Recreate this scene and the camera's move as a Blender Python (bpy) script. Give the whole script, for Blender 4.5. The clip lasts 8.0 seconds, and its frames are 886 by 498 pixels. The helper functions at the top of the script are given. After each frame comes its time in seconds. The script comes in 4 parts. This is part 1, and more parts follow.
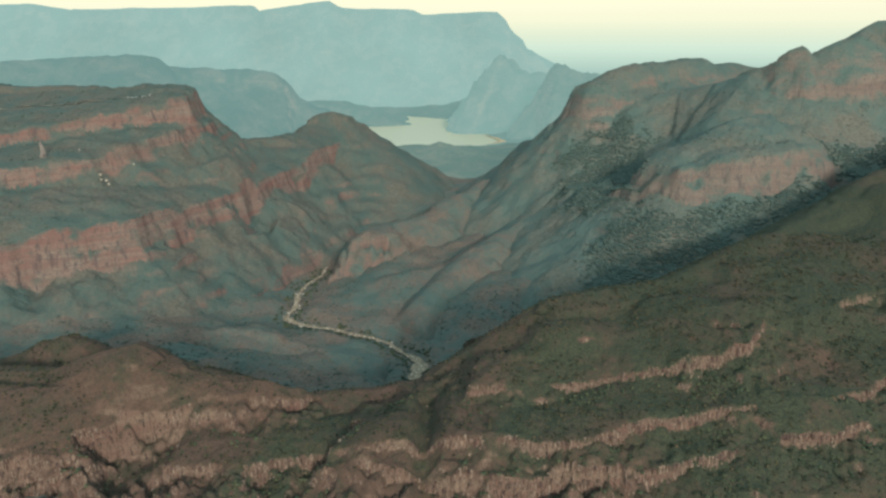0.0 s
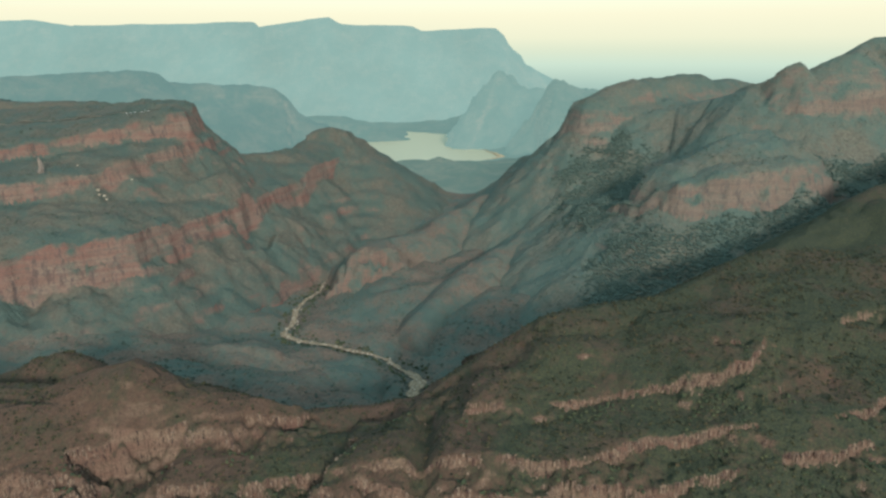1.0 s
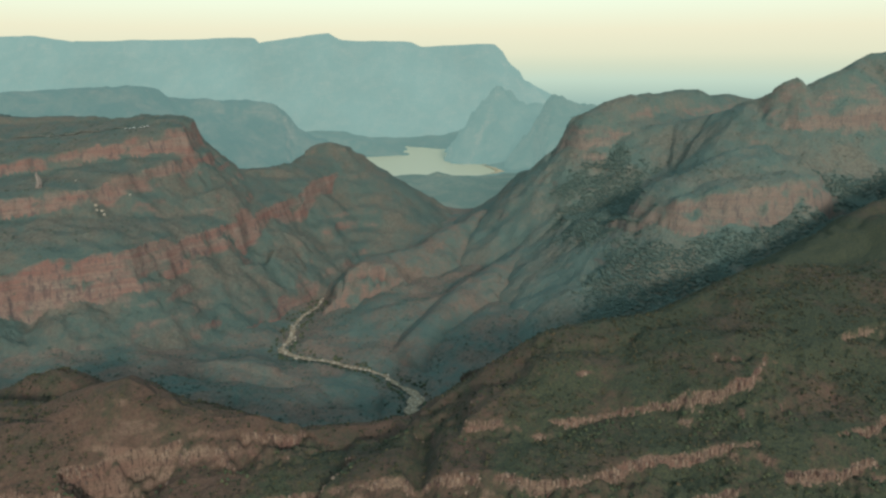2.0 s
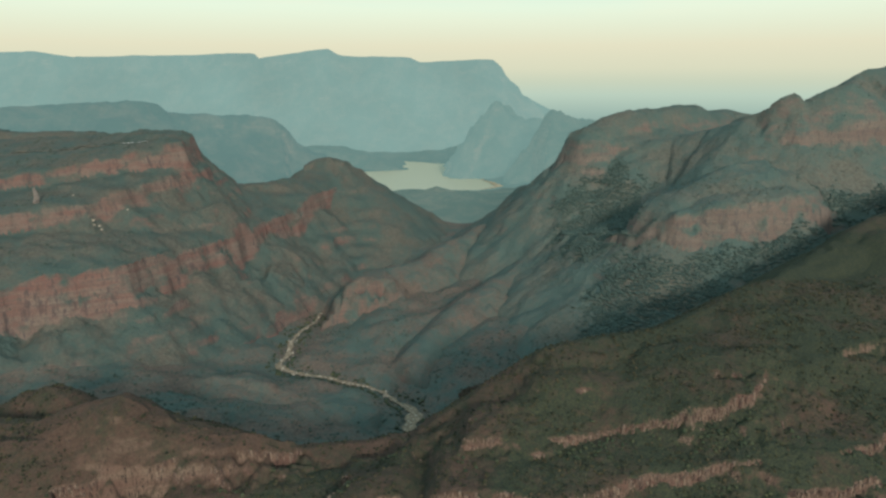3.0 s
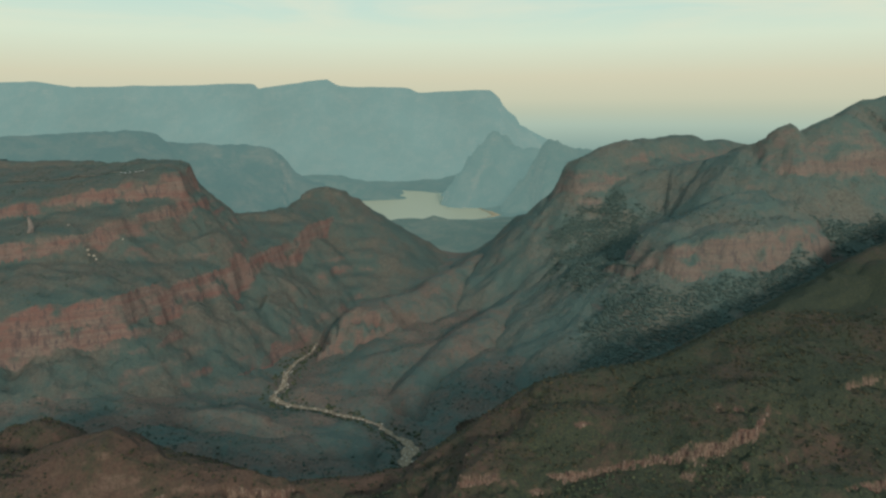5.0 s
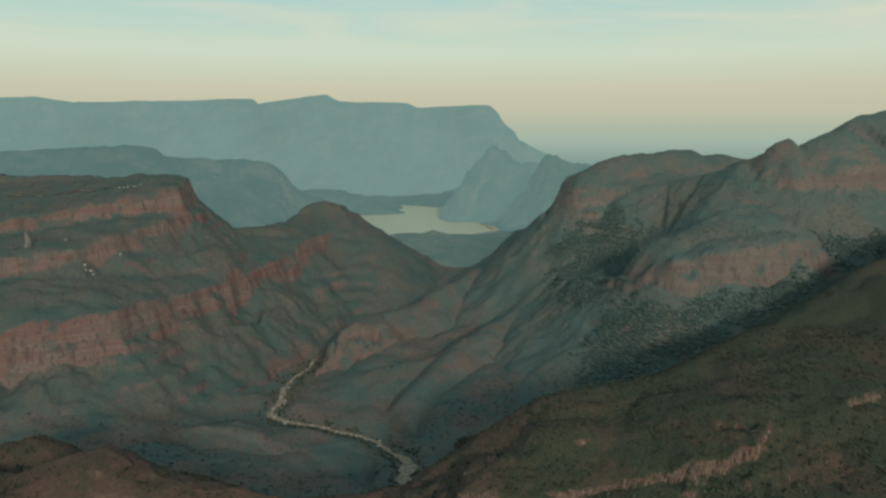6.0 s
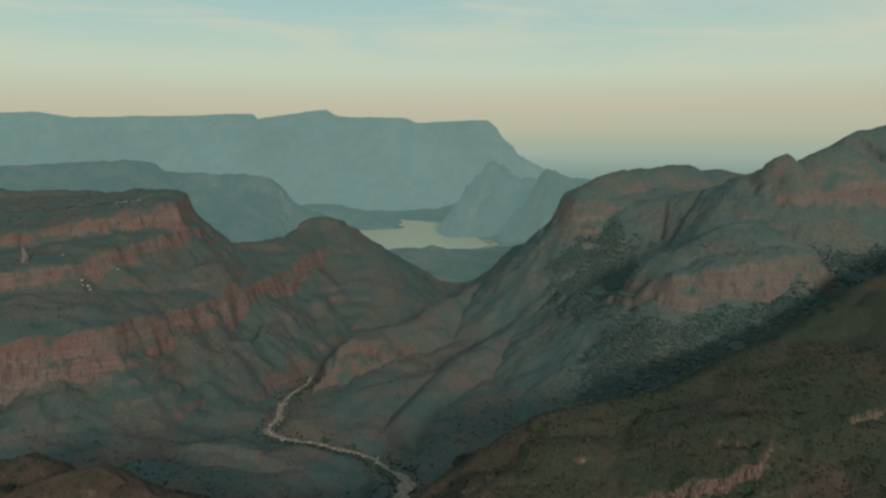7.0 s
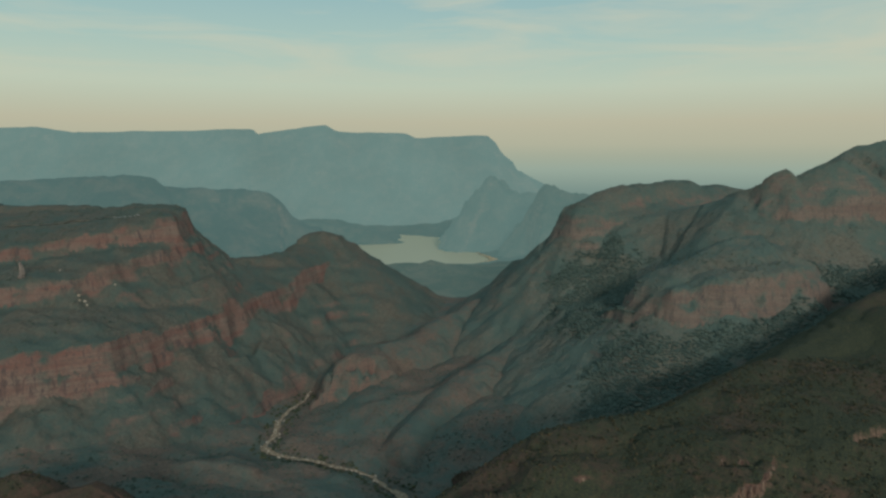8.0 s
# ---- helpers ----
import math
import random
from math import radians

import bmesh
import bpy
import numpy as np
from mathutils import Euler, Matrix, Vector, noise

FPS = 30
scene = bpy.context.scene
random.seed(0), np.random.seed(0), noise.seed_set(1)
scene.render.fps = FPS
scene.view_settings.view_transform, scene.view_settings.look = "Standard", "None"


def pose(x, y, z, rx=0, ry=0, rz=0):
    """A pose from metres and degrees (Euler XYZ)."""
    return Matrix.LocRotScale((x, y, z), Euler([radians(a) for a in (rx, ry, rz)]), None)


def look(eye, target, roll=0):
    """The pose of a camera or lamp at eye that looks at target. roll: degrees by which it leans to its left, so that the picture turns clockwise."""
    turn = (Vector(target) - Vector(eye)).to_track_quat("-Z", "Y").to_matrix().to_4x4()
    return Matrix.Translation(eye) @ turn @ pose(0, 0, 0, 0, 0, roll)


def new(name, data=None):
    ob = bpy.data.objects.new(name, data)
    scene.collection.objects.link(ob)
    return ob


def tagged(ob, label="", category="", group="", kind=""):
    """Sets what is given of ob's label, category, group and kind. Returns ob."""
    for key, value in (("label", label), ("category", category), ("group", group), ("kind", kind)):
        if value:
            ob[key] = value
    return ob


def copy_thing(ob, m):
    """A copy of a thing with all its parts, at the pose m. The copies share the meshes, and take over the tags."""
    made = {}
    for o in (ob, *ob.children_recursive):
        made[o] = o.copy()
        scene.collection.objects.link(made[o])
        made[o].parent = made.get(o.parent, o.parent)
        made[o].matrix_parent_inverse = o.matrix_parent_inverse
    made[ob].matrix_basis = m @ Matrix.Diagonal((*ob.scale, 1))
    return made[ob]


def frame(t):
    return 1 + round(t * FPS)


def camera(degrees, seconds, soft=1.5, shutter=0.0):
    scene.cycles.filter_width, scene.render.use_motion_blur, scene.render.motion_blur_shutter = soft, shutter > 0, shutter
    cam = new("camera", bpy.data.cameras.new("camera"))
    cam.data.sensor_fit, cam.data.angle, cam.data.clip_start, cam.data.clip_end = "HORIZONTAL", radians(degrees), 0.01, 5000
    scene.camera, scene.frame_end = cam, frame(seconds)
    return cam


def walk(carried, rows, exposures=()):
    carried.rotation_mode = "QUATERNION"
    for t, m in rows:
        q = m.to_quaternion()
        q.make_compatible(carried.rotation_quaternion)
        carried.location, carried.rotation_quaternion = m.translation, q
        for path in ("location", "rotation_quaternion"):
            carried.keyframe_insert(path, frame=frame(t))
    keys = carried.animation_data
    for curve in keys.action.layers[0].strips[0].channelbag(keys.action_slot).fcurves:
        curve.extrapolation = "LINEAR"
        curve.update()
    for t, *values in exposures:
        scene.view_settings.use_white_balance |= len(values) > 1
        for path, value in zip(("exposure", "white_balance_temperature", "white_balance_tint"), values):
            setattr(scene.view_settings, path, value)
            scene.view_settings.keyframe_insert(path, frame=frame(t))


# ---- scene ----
cam = camera(65.78, 8.0, soft=2.5)
walk(
    cam,
    [
        (t, pose(x, y, z, 90 + pitch, roll, yaw))
        for t, x, y, z, pitch, yaw, roll in (
            (0.0, 0.00, 0.00, 430.00, -17.232, 0.000, 0.07),
            (1.0, 0.95, 3.77, 430.26, -16.009, -0.070, 0.05),
            (2.0, 1.89, 7.53, 430.51, -14.801, -0.144, 0.04),
            (3.0, 2.84, 11.31, 430.77, -13.603, -0.220, 0.02),
            (4.0, 3.79, 15.08, 431.02, -12.408, -0.295, 0.00),
            (5.0, 4.73, 18.84, 431.28, -11.212, -0.368, -0.02),
            (6.0, 5.68, 22.61, 431.52, -10.009, -0.435, -0.03),
            (7.0, 6.63, 26.37, 431.79, -8.792, -0.494, -0.05),
            (8.0, 7.57, 30.15, 432.03, -7.557, -0.543, -0.07),
        )
    ],
    exposures=[(0.0, 0.42), (2.0, 0.16), (4.0, -0.13), (6.0, -0.43), (8.0, -0.68)],
)

# ---- world, sun ----
SUN_EL, SUN_AZ = radians(20), radians(166)  # azimuth clockwise from +y
sun_dir = Vector((math.sin(SUN_AZ) * math.cos(SUN_EL), math.cos(SUN_AZ) * math.cos(SUN_EL), math.sin(SUN_EL)))


class Nodes:
    """Small helper to write node trees."""

    def __init__(self, tree):
        self.tree = tree
        tree.nodes.clear()

    def add(self, kind, props=None, **inputs):
        node = self.tree.nodes.new(kind)
        for key, value in (props or {}).items():
            setattr(node, key, value)
        for key, value in inputs.items():
            name = key.replace("_", " ")
            socket = node.inputs[int(key[1:])] if key[0] == "i" and key[1:].isdigit() else node.inputs[name]
            if isinstance(value, bpy.types.NodeSocket):
                self.tree.links.new(value, socket)
            else:
                socket.default_value = value
        return node

    def math(self, op, a, b=0.0, clamp=False):
        return self.add("ShaderNodeMath", {"operation": op, "use_clamp": clamp}, i0=a, i1=b).outputs[0]

    def mix(self, fac, a, b, blend="MIX"):
        node = self.tree.nodes.new("ShaderNodeMix")
        node.data_type, node.blend_type = "RGBA", blend
        for socket, value in ((node.inputs[0], fac), (node.inputs[6], a), (node.inputs[7], b)):
            if isinstance(value, bpy.types.NodeSocket):
                self.tree.links.new(value, socket)
            else:
                socket.default_value = (*value, 1) if isinstance(value, tuple) and len(value) == 3 else value
        return node.outputs[2]

    def ramp(self, fac, stops, ease="LINEAR"):
        node = self.tree.nodes.new("ShaderNodeValToRGB")
        node.color_ramp.interpolation = ease
        while len(node.color_ramp.elements) < len(stops):
            node.color_ramp.elements.new(0.5)
        for element, (place, colour) in zip(node.color_ramp.elements, stops):
            element.position = place
            element.color = (*colour, 1) if isinstance(colour, tuple) else (colour, colour, colour, 1)
        self.tree.links.new(fac, node.inputs[0])
        return node.outputs[0]

    def noise(self, vector, scale, detail=4.0, rough=0.55, distort=0.0):
        return self.add("ShaderNodeTexNoise", None, Vector=vector, Scale=scale, Detail=detail, Roughness=rough, Distortion=distort).outputs[0]

    def scaled(self, vector, x, y, z):
        return self.add("ShaderNodeMapping", None, Vector=vector, Scale=(x, y, z)).outputs[0]


def make_world():
    world = bpy.data.worlds.new("hazy_sky")
    scene.world = world
    world.use_nodes = True
    n = Nodes(world.node_tree)
    way = n.add("ShaderNodeTexCoord").outputs["Generated"]
    sky = n.add("ShaderNodeTexSky", {"sky_type": "NISHITA", "sun_disc": False, "sun_elevation": SUN_EL, "sun_rotation": SUN_AZ, "air_density": 1.5, "dust_density": 6.0, "ozone_density": 1.0}).outputs[0]
    up = n.add("ShaderNodeSeparateXYZ", None, Vector=way).outputs[2]
    height = n.math("MULTIPLY_ADD", up, 1.0)
    height.node.inputs[2].default_value = 0.5
    # dusty haze that veils the sky near the horizon
    haze = n.ramp(height, [
        (0.40, (0.15, 0.25, 0.24)), (0.455, (0.30, 0.43, 0.38)), (0.484, (0.46, 0.58, 0.48)), (0.503, (0.55, 0.61, 0.47)), (0.520, (0.65, 0.66, 0.49)), (0.55, (0.71, 0.69, 0.51)),
        (0.60, (0.70, 0.82, 0.66)), (0.66, (0.52, 0.74, 0.68)), (0.72, (0.40, 0.65, 0.67)), (0.84, (0.27, 0.51, 0.59)), (1.0, (0.25, 0.48, 0.60))])
    # thin streaks of high cloud
    flat = n.scaled(way, 1.3, 1.3, 10.0)
    wisps = n.ramp(n.noise(flat, 2.3, 6, 0.58, 0.6), [(0.42, 0.0), (0.68, 1.0)])
    high = n.ramp(height, [(0.57, 0.0), (0.64, 1.0)])
    cloud = n.math("MULTIPLY", n.math("MULTIPLY", wisps, high), 0.6)
    veiled = n.mix(cloud, haze, (0.86, 0.82, 0.62))
    dim = n.mix(1.0, sky, (0.10, 0.10, 0.10), "MULTIPLY")
    colour = n.mix(0.82, dim, veiled)
    back = n.add("ShaderNodeBackground", None, Color=colour, Strength=1.3)
    n.add("ShaderNodeOutputWorld", None, Surface=back.outputs[0])


make_world()
sun = new("sun", bpy.data.lights.new("sun", "SUN"))
sun.data.energy, sun.data.angle, sun.data.color = 2.7, radians(7), (1.0, 0.89, 0.79)
sun.matrix_world = look((0, 0, 900), Vector((0, 0, 900)) - sun_dir)


# ---- materials ----
def material(name):
    m = bpy.data.materials.new(name)
    m.use_nodes = True
    return m, Nodes(m.node_tree)


def terrain_material(name, dry, green, dark, rock_a, rock_b, rock_c, grain, green_share, haze_colour=None, haze_share=0.0, cliff=0.66, joint=0.9, bedding=1.0, dry_west=0.0):
    """Slopes of dry grass and scrub, with bare layered rock where the ground is steep. grain: size of the scrub in metres."""
    m, n = material(name)
    geo = n.add("ShaderNodeNewGeometry")
    place, normal = geo.outputs["Position"], geo.outputs["Normal"]
    steep = n.add("ShaderNodeSeparateXYZ", None, Vector=normal).outputs[2]
    broad = n.noise(place, 0.012, 5, 0.6)
    patch = n.noise(place, 0.30 / grain, 5, 0.62)
    fine = n.noise(place, 1.6 / grain, 4, 0.65)
    cells = n.add("ShaderNodeTexVoronoi", {"feature": "F1"}, Vector=place, Scale=0.85 / grain, Randomness=1.0).outputs["Distance"]
    # scrub over grass
    cover = n.math("ADD", n.math("MULTIPLY", broad, 1.5), n.math("MULTIPLY", patch, 0.5))
    cover = n.math("ADD", cover, n.math("MULTIPLY", n.math("SUBTRACT", 0.55, cells), 0.22))
    cover = n.math("MULTIPLY", cover, 0.5)
    if dry_west:  # the western end of the ridge is barer, with more red soil
        east = n.add("ShaderNodeSeparateXYZ", None, Vector=place).outputs[0]
        west = n.add("ShaderNodeMapRange", None, Value=east, From_Min=420.0, From_Max=-260.0, To_Min=-1.1 * dry_west, To_Max=dry_west).outputs[0]
        cover = n.math("SUBTRACT", cover, west)
    lo = 0.52 + 0.4 * (0.5 - green_share)
    scrub = n.ramp(cover, [(lo - 0.09, 0.0), (lo + 0.09, 1.0)])
    grass = n.mix(n.ramp(fine, [(0.3, 0.0), (0.75, 1.0)]), tuple(c * 0.72 for c in dry), tuple(min(1, c * 1.25) for c in dry))
    leafy = n.mix(n.ramp(n.noise(place, 2.4 / grain, 3, 0.6), [(0.35, 0.0), (0.65, 1.0)]), dark, green)
    soft = n.mix(scrub, grass, leafy)
    # layered rock with upright cracks
    layers = n.noise(n.scaled(place, 0.008, 0.008, 0.075), 1.0, 5, 0.6, 0.3)
    beds = n.noise(n.scaled(place, 0.012, 0.012, 0.34), 1.0, 6, 0.72, 0.2)
    cracks = n.noise(n.scaled(place, joint / grain, joint / grain, 0.18 * joint / grain), 1.0, 6, 0.72)
    blocks = n.noise(n.scaled(place, 2.2 / grain, 2.2 / grain, 3.4 / grain), 1.0, 4, 0.7)
    blotch = n.noise(place, 0.05, 4, 0.6)
    stone = n.mix(n.ramp(layers, [(0.35, 0.0), (0.62, 1.0)]), rock_a, rock_b)
    stone = n.mix(n.ramp(cracks, [(0.38, 1.0), (0.47, 0.0)]), stone, rock_c)
    stone = n.mix(n.math("MULTIPLY", n.ramp(blocks, [(0.36, 1.0), (0.52, 0.0)]), 0.55), stone, rock_c)
    stone = n.mix(n.math("MULTIPLY", n.ramp(beds, [(0.40, 1.0), (0.50, 0.0)]), 0.6 * bedding), stone, rock_c)
    stone = n.mix(n.math("MULTIPLY", n.ramp(beds, [(0.56, 0.0), (0.66, 1.0)]), 0.5 * bedding), stone, rock_b)
    stone = n.mix(n.math("MULTIPLY", n.ramp(blotch, [(0.45, 0.0), (0.7, 1.0)]), 0.5), stone, rock_a)
    bare = n.math("ADD", steep, n.math("MULTIPLY", n.math("SUBTRACT", fine, 0.5), 0.25))
    bare = n.math("ADD", bare, n.math("MULTIPLY", n.math("SUBTRACT", patch, 0.5), 0.55))
    bare = n.math("ADD", bare, n.math("MULTIPLY", n.math("SUBTRACT", n.noise(n.scaled(place, 0.02, 0.02, 0.12), 1.0, 4, 0.6), 0.5), 0.6))
    rocky = n.ramp(bare, [(cliff - 0.20, 1.0), (cliff + 0.06, 0.0)])
    colour = n.mix(rocky, soft, stone)
    bump = n.add("ShaderNodeBump", None, Strength=0.7, Distance=0.5 * grain, Height=n.math("ADD", fine, n.math("MULTIPLY", n.math("ADD", cracks, blocks), 0.7)))
    surface = n.add("ShaderNodeBsdfPrincipled", None, Base_Color=colour, Roughness=0.95, Normal=bump.outputs[0])
    surface.inputs["Specular IOR Level"].default_value = 0.15
    last = surface.outputs[0]
    # haze over far land is painted in as an even emission
    if haze_colour:
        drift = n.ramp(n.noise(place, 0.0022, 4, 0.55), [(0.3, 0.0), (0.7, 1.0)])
        airlight = n.add("ShaderNodeEmission", None, Color=n.mix(drift, tuple(c * 0.94 for c in haze_colour), tuple(c * 1.06 for c in haze_colour)), Strength=1.0)
        last = n.add("ShaderNodeMixShader", None, i0=haze_share, i1=last, i2=airlight.outputs[0]).outputs[0]
    n.add("ShaderNodeOutputMaterial", None, Surface=last)
    return m


NEAR = terrain_material("near_scrub_and_cliff", (0.090, 0.060, 0.046), (0.062, 0.067, 0.039), (0.025, 0.036, 0.029), (0.140, 0.082, 0.066), (0.190, 0.140, 0.104), (0.030, 0.026, 0.025), 4.0, 0.60, cliff=0.54, joint=1.7, bedding=0.35, dry_west=0.07)
# haze is put into these three palettes: paler, bluer and flatter than NEAR
LEFT = terrain_material("hazed_plateau_scrub_and_red_cliff", (0.113, 0.108, 0.089), (0.079, 0.109, 0.094), (0.060, 0.093, 0.085), (0.178, 0.094, 0.080), (0.196, 0.156, 0.130), (0.090, 0.074, 0.072), 8.0, 0.56, cliff=0.545, bedding=0.6)
RIGHT = terrain_material("hazed_massif_scrub_and_pale_cliff", (0.132, 0.132, 0.109), (0.096, 0.134, 0.115), (0.074, 0.115, 0.105), (0.165, 0.124, 0.106), (0.190, 0.160, 0.134), (0.100, 0.092, 0.088), 8.0, 0.60, cliff=0.55, bedding=0.5)
VALLEY = terrain_material("hazed_valley_forest", (0.146, 0.116, 0.095), (0.092, 0.126, 0.108), (0.070, 0.108, 0.098), (0.180, 0.116, 0.096), (0.180, 0.134, 0.110), (0.100, 0.085, 0.080), 7.0, 0.52, cliff=0.50)
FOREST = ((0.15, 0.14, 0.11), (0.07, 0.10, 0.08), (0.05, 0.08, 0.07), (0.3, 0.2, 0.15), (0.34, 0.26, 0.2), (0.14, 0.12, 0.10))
# distant land: FOREST colours under a share of emitted haze
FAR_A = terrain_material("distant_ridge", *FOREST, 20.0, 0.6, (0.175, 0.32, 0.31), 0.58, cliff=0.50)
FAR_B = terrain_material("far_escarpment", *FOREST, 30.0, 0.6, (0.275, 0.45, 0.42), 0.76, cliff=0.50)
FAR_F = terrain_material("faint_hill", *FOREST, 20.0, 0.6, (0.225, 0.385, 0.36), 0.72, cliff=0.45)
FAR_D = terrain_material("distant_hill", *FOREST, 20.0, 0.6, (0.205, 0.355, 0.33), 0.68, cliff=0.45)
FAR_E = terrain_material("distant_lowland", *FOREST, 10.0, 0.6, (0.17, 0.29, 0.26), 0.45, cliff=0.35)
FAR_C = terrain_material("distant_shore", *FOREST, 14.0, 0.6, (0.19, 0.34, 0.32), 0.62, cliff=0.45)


def water_material():
    m, n = material("sky_pale_lake_water")
    place = n.add("ShaderNodeNewGeometry").outputs["Position"]
    ripple = n.add("ShaderNodeBump", None, Strength=0.12, Distance=1.0, Height=n.noise(place, 0.4, 3))
    # pale base colour stands in for bright sky mirrored in the lake
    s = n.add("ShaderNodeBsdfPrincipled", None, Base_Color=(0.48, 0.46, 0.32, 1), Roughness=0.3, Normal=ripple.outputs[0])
    n.add("ShaderNodeOutputMaterial", None, Surface=s.outputs[0])
    return m


def stony_material(name, a, b, scale):
    m, n = material(name)
    place = n.add("ShaderNodeNewGeometry").outputs["Position"]
    tint = n.mix(n.ramp(n.noise(place, scale, 5, 0.65), [(0.35, 0.0), (0.68, 1.0)]), a, b)
    tint = n.mix(n.math("MULTIPLY", n.ramp(n.noise(place, scale * 6, 3), [(0.5, 0.0), (0.7, 1.0)]), 0.4), tint, tuple(c * 0.4 for c in a))
    bump = n.add("ShaderNodeBump", None, Strength=0.6, Distance=0.4, Height=n.noise(place, scale * 5, 4))
    s = n.add("ShaderNodeBsdfPrincipled", None, Base_Color=tint, Roughness=0.9, Normal=bump.outputs[0])
    n.add("ShaderNodeOutputMaterial", None, Surface=s.outputs[0])
    return m


WATER = water_material()
RIVERBED = stony_material("pale_river_gravel", (0.11, 0.085, 0.058), (0.36, 0.275, 0.18), 0.35)
SAND = stony_material("shore_sand", (0.40, 0.31, 0.19), (0.50, 0.40, 0.26), 0.02)

# ---- landform tools ----
rng = np.random.default_rng(7)
TABLE = rng.permutation(np.tile(np.arange(256), 1))
TABLE = np.concatenate([TABLE, TABLE])
ANGLE = rng.uniform(0, 2 * np.pi, 256)


def wave(x, y):
    """Smooth gradient noise, about -0.7 to 0.7, one bump a metre."""
    xi, yi = np.floor(x).astype(int), np.floor(y).astype(int)
    u, v = x - xi, y - yi
    su, sv = u * u * u * (u * (6 * u - 15) + 10), v * v * v * (v * (6 * v - 15) + 10)

    def corner(i, j):
        a = ANGLE[TABLE[(TABLE[(xi + i) & 255] + yi + j) & 255]]
        return np.cos(a) * (u - i) + np.sin(a) * (v - j)

    low = corner(0, 0) * (1 - su) + corner(1, 0) * su
    high = corner(0, 1) * (1 - su) + corner(1, 1) * su
    return low * (1 - sv) + high * sv


def fractal(x, y, size, octaves=4, gain=0.5, seed=0.0):
    total, share = 0 * x, 1.0
    for k in range(octaves):
        total = total + share * wave(x / size + seed + 17.3 * k, y / size - seed + 9.1 * k)
        size, share = size / 2.03, share * gain
    return total


def creased(x, y, size, octaves=3, gain=0.5, seed=0.0):
    """Noise with sharp creases, 0 to about 1."""
    total, share = 0 * x, 1.0
    for k in range(octaves):
        total = total + share * np.abs(wave(x / size + seed + 11.7 * k, y / size + seed + 5.9 * k)) * 1.4
        size, share = size / 2.1, share * gain
    return total


def nearest(x, y, line, closed=False):
    """Distance to a line of (x, y, ...) points, and the further values interpolated at the nearest place on it."""
    pts = np.array(line, float)
    ends = np.roll(pts, -1, 0) if closed else pts[1:]
    starts = pts if closed else pts[:-1]
    best = np.full(x.shape, 1e12)
    values = np.zeros(x.shape + (pts.shape[1] - 2,))
    side = np.zeros(x.shape)
    for a, b in zip(starts, ends):
        dx, dy = b[0] - a[0], b[1] - a[1]
        t = np.clip(((x - a[0]) * dx + (y - a[1]) * dy) / (dx * dx + dy * dy), 0, 1)
        ex, ey = x - a[0] - t * dx, y - a[1] - t * dy
        d = ex * ex + ey * ey
        hit = d < best
        best = np.where(hit, d, best)
        side = np.where(hit, np.sign(dx * ey - dy * ex), side)
        values = np.where(hit[..., None], a[2:] + t[..., None] * (b[2:] - a[2:]), values)
    return np.sqrt(best), values, side


def inside(x, y, ring):
    odd = np.zeros(x.shape, bool)
    for (ax, ay, *_), (bx, by, *_) in zip(ring, ring[1:] + ring[:1]):
        if ay != by:
            odd ^= ((ay > y) != (by > y)) & (x < (bx - ax) * (y - ay) / (by - ay) + ax)
    return odd


def blended(x, y, ring):
    """Values of the ring's corners, weighed by closeness."""
    total, weight = 0, 0
    for p in ring:
        w = 1.0 / ((x - p[0]) ** 2 + (y - p[1]) ** 2 + 300.0) ** 2
        total, weight = total + w[..., None] * np.array(p[2:], float), weight + w
    return total / weight[..., None]


